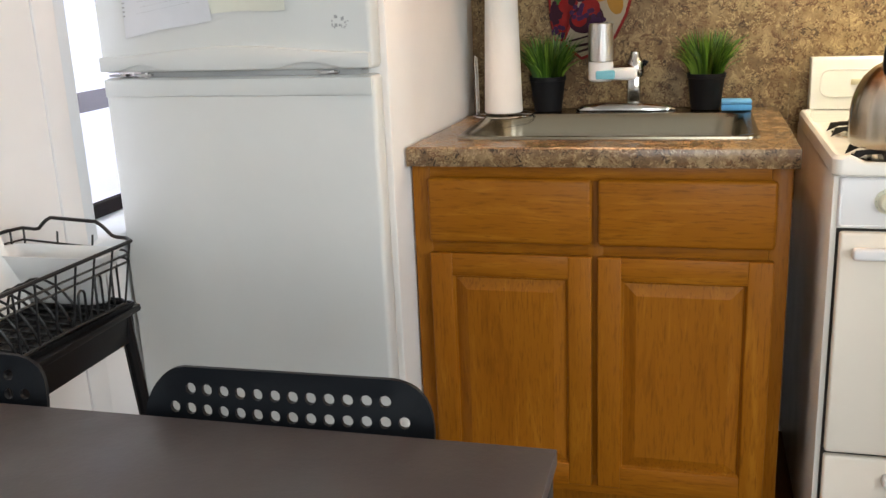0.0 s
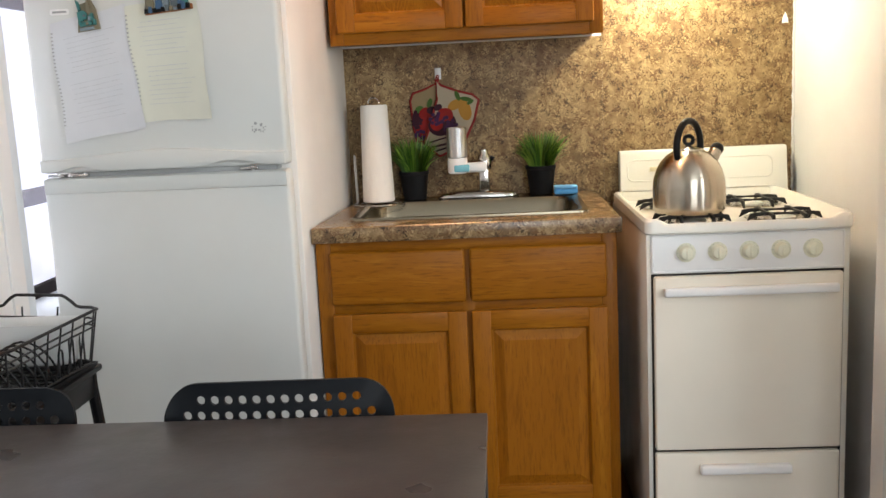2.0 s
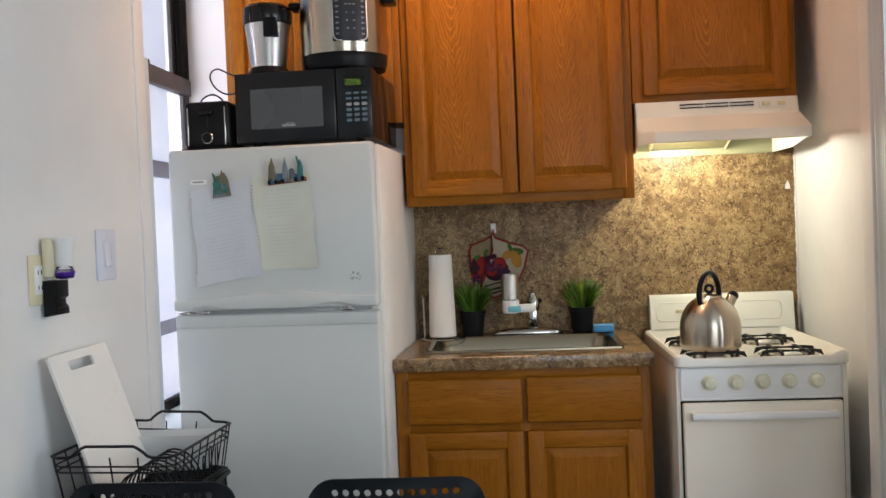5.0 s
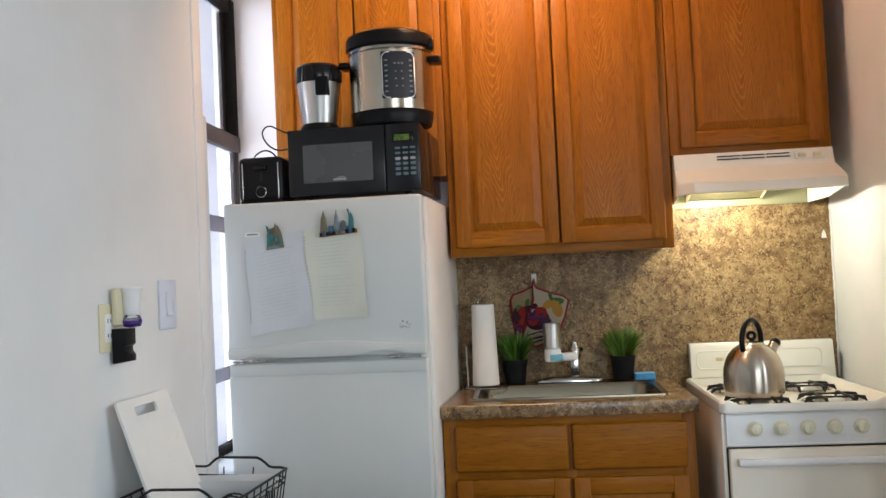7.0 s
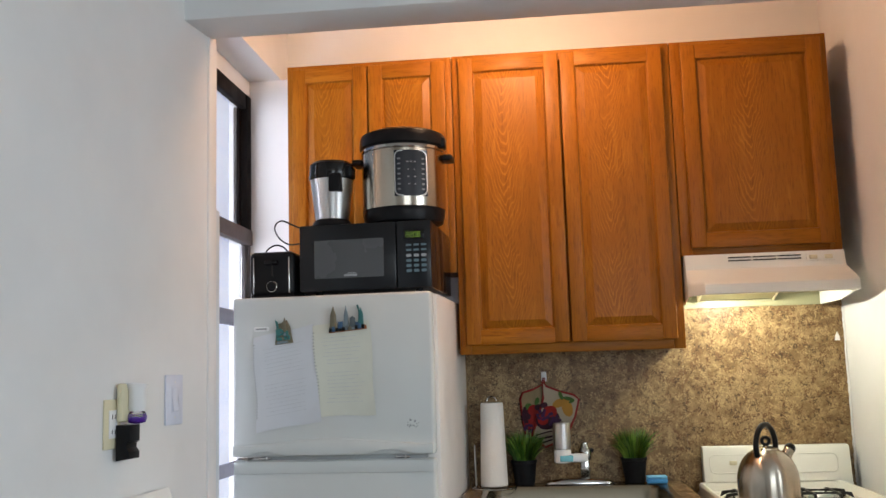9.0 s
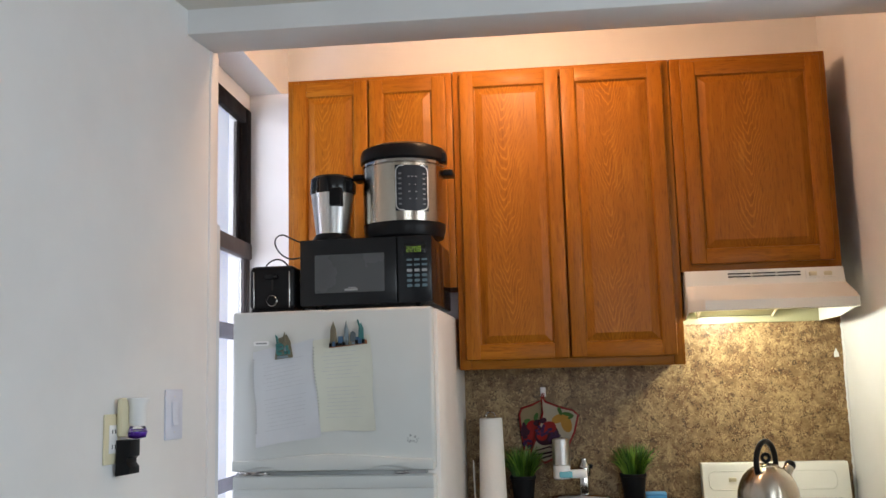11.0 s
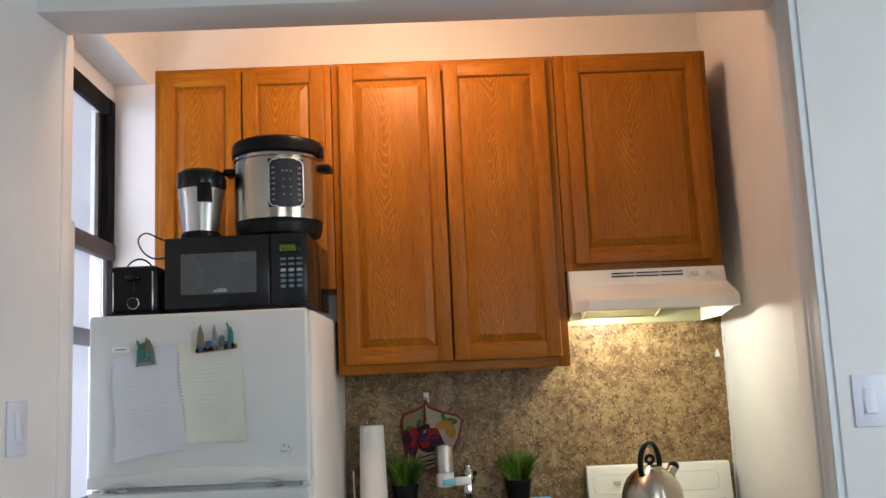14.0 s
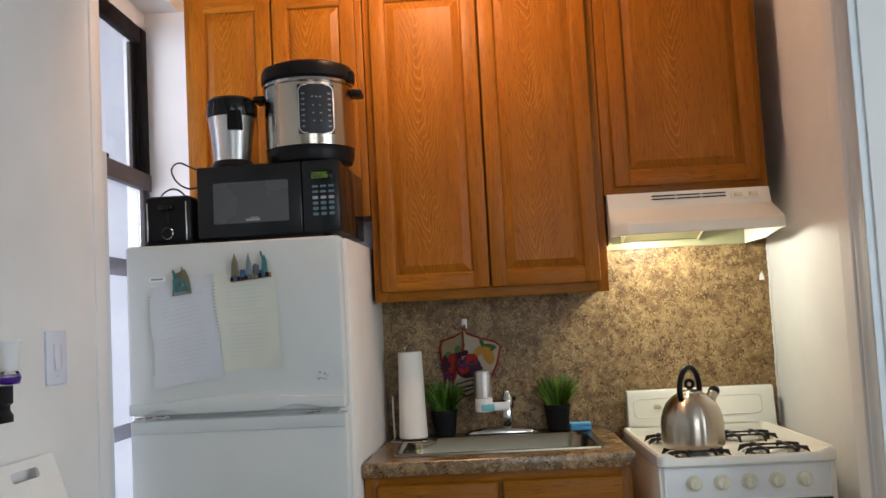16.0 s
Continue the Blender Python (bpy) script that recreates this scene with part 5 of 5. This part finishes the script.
def grass_plant(x, y, z0, seed):
    pl = thing("potted_grass", (x, y, z0), "artificial green grass in a black pot behind the sink", "potted plant", "potted grass behind the sink")
    part("pot", lathe([(0.034, 0.0), (0.036, 0.002), (0.045, 0.078), (0.0475, 0.080), (0.0475, 0.090), (0.044, 0.090), (0.042, 0.078)], (x, y, z0), 32), POT, pl)
    rnd = random.Random(seed)
    b = bmesh.new()
    for i in range(420):
        a, r = rnd.random() * 2 * math.pi, 0.036 * math.sqrt(rnd.random())
        base = Vector((r * math.cos(a), r * math.sin(a), 0.074))
        out = Vector((math.cos(a), math.sin(a), 0)) * (0.2 + rnd.random() * 0.9) * (0.4 + r / 0.036)
        tall, w = 0.078 + rnd.random() * 0.062, 0.0022 + rnd.random() * 0.0014
        side = Vector((-math.sin(a + 1), math.cos(a + 1), 0)) * w
        prev = None
        for k in range(5):
            u = k / 4
            c = base + Vector((0, 0, tall * u)) + out * (0.056 * u ** 1.7)
            c.z -= 0.02 * u ** 3 * out.length
            wv = side * (1 - u ** 2)
            cur = (b.verts.new(Vector((x, y, z0)) + c - wv), b.verts.new(Vector((x, y, z0)) + c + wv)) if k < 4 else (b.verts.new(Vector((x, y, z0)) + c),)
            if prev:
                b.faces.new((prev[0], prev[1], *cur[::-1]))
            prev = cur
    tagged(part("grass_blades", b, GRASS, pl, "long bright green plastic blades"), kind="stuff")


grass_plant(-0.343, 2.306, 0.9205, 3)
grass_plant(0.056, 2.318, 0.9205, 8)

fa = thing("kitchen_faucet", (-0.14, 2.315, 0.921), "chrome faucet with a white and silver water filter on its spout", "faucet")
b = bmesh.new()
loops = []
for s, z in ((1.0, 0.9205), (1.0, 0.924), (0.9, 0.932), (0.55, 0.940), (0.2, 0.943)):
    loops.append([b.verts.new((-0.143 + 0.128 * s * (1 if s > 0.6 else 1) * math.copysign(abs(math.cos(2 * math.pi * k / 40)) ** 0.7, math.cos(2 * math.pi * k / 40)), 2.315 + 0.028 * (0.35 + 0.65 * s) * math.copysign(abs(math.sin(2 * math.pi * k / 40)) ** 0.8, math.sin(2 * math.pi * k / 40)), z)) for k in range(40)])
for p, q in zip(loops, loops[1:]):
    for i in range(40):
        b.faces.new((p[i], p[(i + 1) % 40], q[(i + 1) % 40], q[i]))
b.faces.new(loops[-1])
part("deck_plate", b, CHROME, fa)
part("post", box(-0.139, -0.105, 2.295, 2.329, 0.938, 1.012, 0.008, 3), CHROME, fa)
part("valve_body", lathe([(0.021, 0.0), (0.024, 0.005), (0.024, 0.030), (0.020, 0.040), (0.013, 0.050), (0.012, 0.062), (0.006, 0.064)], (-0.120, 2.312, 1.005), 28), CHROME, fa)
part("lever", tube([(-0.115, 2.312, 1.035), (-0.096, 2.312, 1.040), (-0.090, 2.312, 1.036)], 0.008, 8), BLACK, fa)
part("spout", tube([(-0.120, 2.305, 1.022), (-0.15, 2.285, 1.022), (-0.195, 2.270, 1.020)], 0.016, 12), CHROME, fa)
BLUE_WIN = painted("aqua_plastic", (0.20, 0.55, 0.66), 0.2, 0.1)
fl = part("filter", lathe([(0.026, 0.0), (0.031, 0.004), (0.031, 0.044), (0.0305, 0.048)], (-0.202, 2.266, 1.000), 32), WHITE, fa, "white water filter housing")
part("filter_cap", lathe([(0.0305, 0.0), (0.031, 0.002), (0.0305, 0.088), (0.028, 0.092)], (-0.202, 2.266, 1.050), 32), SILVER, fl, "satin silver filter cap")
part("filter_arm", box(-0.205, -0.112, 2.250, 2.282, 1.002, 1.032, 0.007, 3), WHITE, fl)
part("gauge_window", box(-0.212, -0.165, 2.2325, 2.250, 1.006, 1.028, 0.004, 2), BLUE_WIN, fl, "pale blue gauge window")

SPONGE = painted("blue_sponge", (0.08, 0.34, 0.70), 0.9, 0.12, 120, 0.8)
sg = thing("sponge", (0.130, 2.285, 0.9205), "blue kitchen sponge on the sink's rim", "sponge")
part("foam", box(0.094, 0.166, 2.262, 2.312, 0.9215, 0.938, 0.004), SPONGE, sg)
part("scouring_layer", box(0.094, 0.166, 2.262, 2.312, 0.9385, 0.947, 0.003), painted("pale_blue_scourer", (0.16, 0.46, 0.80), 0.95, 0.1, 200, 0.9), sg, "lighter blue scouring layer")

# ---- hooks and pot holders on the backsplash ----
YS = YB - 0.006
hk = thing("adhesive_hook", (-0.258, YS, 1.31), "small white adhesive hook on the backsplash", "hook", "adhesive hooks")
part("plate", box(-0.268, -0.248, YS - 0.004, YS, 1.292, 1.328, 0.002), WHITE, hk)
part("prong", tube([(-0.258, YS - 0.003, 1.312), (-0.258, YS - 0.006, 1.300), (-0.258, YS - 0.014, 1.294), (-0.258, YS - 0.018, 1.303)], 0.0032, 8), WHITE, hk)
h2 = thing("adhesive_hook", (0.828, YS, 1.43), "small white adhesive hook on the backsplash", "hook", "adhesive hooks")
part("plate", prism([(0.817, 1.412), (0.836, 1.412), (0.834, 1.428), (0.8265, 1.444), (0.819, 1.428)], "y", YS - 0.006, YS, 0.002), WHITE, h2)
CLOTH_RED = painted("red_binding", (0.24, 0.02, 0.018), 0.9, 0.1, 200, 0.5)
# cream and white cloth, both darkened: the pads' shading is in these colours
CLOTH = painted("cream_quilted_cloth_shaded", (0.25, 0.19, 0.105), 0.95, 0.08, 90, 0.9)
CLOTH_W = painted("white_quilted_cloth_shaded", (0.35, 0.30, 0.225), 0.95, 0.08, 90, 0.9)
APPLE = painted("printed_red_fruit", (0.22, 0.012, 0.010), 0.9, 0.4, 120, 0.5)
PEAR = painted("printed_yellow_fruit", (0.36, 0.18, 0.03), 0.9, 0.25, 120, 0.5)
LEAF = painted("printed_leaf", (0.05, 0.11, 0.025), 0.9, 0.3, 120, 0.5)
PLUM = painted("printed_plum", (0.045, 0.014, 0.050), 0.9, 0.4, 120, 0.5)
BERRY = painted("printed_berries", (0.035, 0.010, 0.018), 0.9, 0.3, 120, 0.5)


def blob(cx, cz, rx, rz, turn=0.0, n=20, dent=0.0):
    out = []
    for i in range(n):
        a = 2 * math.pi * i / n
        k = 1 - dent * max(0, math.cos(a - math.pi / 2)) ** 6
        x, z = rx * k * math.cos(a), rz * k * math.sin(a)
        c, s = math.cos(radians(turn)), math.sin(radians(turn))
        out.append((cx + c * x - s * z, cz + s * x + c * z))
    return out


def berries(cx, cz, rx, rz, count, seed):
    """A cluster of little round fruits as several outlines."""
    rnd = random.Random(seed)
    out = []
    for i in range(count):
        a, k = rnd.random() * 2 * math.pi, math.sqrt(rnd.random())
        out.append(blob(cx + rx * k * math.cos(a), cz + rz * k * math.sin(a), 0.0062, 0.0062, 0, 10))
    return out


def pot_holder(outline, mat, y, prints, label, kind_name):
    ph = thing(kind_name, (sum(p[0] for p in outline) / len(outline), YS, max(p[1] for p in outline)), label, "pot holder", "fruit print pot holders")
    part("pad", prism(outline, "y", y - 0.009, y, 0.003), mat, ph)
    part("binding", tube([(u, y - 0.0045, w) for u, w in outline], 0.0052, 7, True), CLOTH_RED, ph, "dark red binding")
    for i, (shape, pm, nm) in enumerate(prints):
        b = None
        for k, one in enumerate(shape if isinstance(shape[0], list) else [shape]):
            b = prism(one, "y", y - 0.0098 - 0.0003 * i - 0.00002 * k, y - 0.0085, bm=b)
        part(nm, b, pm, ph)
    return ph


back = [(-0.262, 1.280), (-0.300, 1.262), (-0.340, 1.250), (-0.349, 1.228), (-0.343, 1.150), (-0.334, 1.098), (-0.300, 1.098), (-0.262, 1.110), (-0.235, 1.130), (-0.228, 1.220)]
pot_holder(back, CLOTH, YS - 0.002, [
    (blob(-0.308, 1.150, 0.034, 0.044, 12), BERRY, "printed_dark_ground"),     (blob(-0.330, 1.175, 0.016, 0.020), BERRY, "printed_berries"), (blob(-0.322, 1.200, 0.014, 0.011, 30), LEAF, "printed_leaf"), (blob(-0.291, 1.162, 0.026, 0.026, 0, 20, 0.12), APPLE, "printed_apple"),
    (blob(-0.316, 1.130, 0.020, 0.022), APPLE, "printed_apple"), (berries(-0.332, 1.168, 0.016, 0.026, 14, 5), BERRY, "printed_grape_bunch"), (berries(-0.318, 1.118, 0.022, 0.014, 12, 6), PLUM, "printed_grape_bunch"),
    (blob(-0.300, 1.186, 0.024, 0.020, 10), APPLE, "printed_apple"), (blob(-0.288, 1.218, 0.008, 0.016, -20), LEAF, "printed_leaf"), (blob(-0.283, 1.196, 0.016, 0.012, 10), BERRY, "printed_berries")],
    "cream fruit print pot holder with dark red binding on the hook", "pot_holder")
fore = [(-0.2635, 1.292), (-0.250, 1.272), (-0.200, 1.252), (-0.150, 1.238), (-0.132, 1.222), (-0.148, 1.160), (-0.176, 1.104), (-0.212, 1.070), (-0.262, 1.050), (-0.286, 1.068), (-0.310, 1.092), (-0.290, 1.140), (-0.262, 1.230)]
pot_holder(fore, CLOTH_W, YS - 0.015, [
    (blob(-0.250, 1.150, 0.046, 0.036, 18), BERRY, "printed_dark_ground"),     (blob(-0.176, 1.192, 0.020, 0.034, 15), PEAR, "printed_pear"), (blob(-0.206, 1.210, 0.026, 0.015, 25), PEAR, "printed_pear"), (blob(-0.240, 1.178, 0.026, 0.026, 0, 20, 0.12), APPLE, "printed_apple"),
    (blob(-0.238, 1.138, 0.034, 0.022, 12), BERRY, "printed_grape_bunch"), (blob(-0.268, 1.150, 0.020, 0.020), APPLE, "printed_apple"), (blob(-0.170, 1.226, 0.020, 0.007, -12), LEAF, "printed_leaf"),
    (blob(-0.198, 1.238, 0.007, 0.017, 20), LEAF, "printed_leaf"), (blob(-0.262, 1.204, 0.014, 0.010, 20), BERRY, "printed_berries"), (blob(-0.158, 1.216, 0.012, 0.006, 30), LEAF, "printed_leaf"),
    (berries(-0.262, 1.170, 0.030, 0.020, 16, 3), PLUM, "printed_grape_bunch"), (berries(-0.222, 1.142, 0.030, 0.020, 18, 4), PLUM, "printed_grape_bunch"),
    ([(-0.296, 1.096), (-0.240, 1.110), (-0.214, 1.100), (-0.216, 1.096), (-0.242, 1.105), (-0.294, 1.091)], BERRY, "printed_basket_band"),
    ([(-0.288, 1.082), (-0.222, 1.094), (-0.218, 1.088), (-0.284, 1.076)], BERRY, "printed_basket_band"), ([(-0.276, 1.068), (-0.224, 1.082), (-0.222, 1.077), (-0.272, 1.063)], BERRY, "printed_basket_band")],
    "white fruit print pot holder with dark red binding on the hook", "pot_holder")
solo("hanging_loop", tube([(-0.2635, YS - 0.0195, 1.292), (-0.2605, YS - 0.016, 1.305), (-0.2555, YS - 0.016, 1.305), (-0.2575, YS - 0.0195, 1.288)], 0.0028, 6), CLOTH_RED, (-0.26, YS - 0.016, 1.30), "dark red cloth loop of the pot holder on its hook", "loop")

# ---- kettle ----
kx, ky, kz = 0.420, 1.835, 0.896
ke = thing("kettle", (kx, ky, kz), "brushed stainless steel whistling kettle on the front burner", "kettle")
part("body", lathe([(0.080, 0.0), (0.091, 0.002), (0.0955, 0.008), (0.0965, 0.020), (0.0965, 0.070), (0.094, 0.094), (0.087, 0.118), (0.075, 0.140), (0.058, 0.158), (0.040, 0.169), (0.034, 0.172)], (kx, ky, kz), 56), STEEL, ke)
ld = part("lid", lathe([(0.038, 0.170), (0.037, 0.174), (0.022, 0.179), (0.008, 0.181)], (kx, ky, kz), 40), STEEL, ke)
d = Vector((0.64, 0.77, 0)).normalized()
part("lid_knob", tube([Vector((kx, ky, kz + 0.197)) + Vector((0.0115 * math.cos(radians(a)), 0, 0.0115 * math.sin(radians(a)))) for a in range(0, 360, 20)], 0.0058, 8, True), BLACK, ld, "black ring knob")
part("knob_stem", lathe([(0.008, 0.176), (0.006, 0.188)], (kx, ky, kz), 12), BLACK, ld)
arch = []
for a in range(-28, 209, 12):
    r = 0.070
    arch.append(Vector((kx, ky, kz + 0.182)) + d * (-r * 0.93 * math.cos(radians(a))) + Vector((0, 0, r * math.sin(radians(a)) - 0.003)))
part("handle", tube(arch, 0.0092, 12), BLACK, ke, "black arched handle")
sd_ = Vector((0.86, 0.50, 0)).normalized()
s0 = Vector((kx, ky, kz + 0.124)) + sd_ * 0.066
axis = (sd_ * 0.62 + Vector((0, 0, 0.78))).normalized()
b = lathe([(0.021, 0.0), (0.019, 0.012), (0.0165, 0.046), (0.017, 0.054)], (0, 0, 0), 24)
bmesh.ops.transform(b, matrix=Matrix.Translation(s0) @ Vector((0, 0, 1)).rotation_difference(axis).to_matrix().to_4x4(), verts=b.verts)
sp_ = part("spout", b, STEEL, ke)
b = lathe([(0.0180, 0.050), (0.0180, 0.060), (0.013, 0.068), (0.006, 0.071)], (0, 0, 0), 24)
bmesh.ops.transform(b, matrix=Matrix.Translation(s0) @ Vector((0, 0, 1)).rotation_difference(axis).to_matrix().to_4x4(), verts=b.verts)
cap = part("whistle", b, BLACK, sp_, "black whistle cap")
ke.scale, ke.location = (0.965, 0.965, 0.955), (kx, ky, 0.9095)
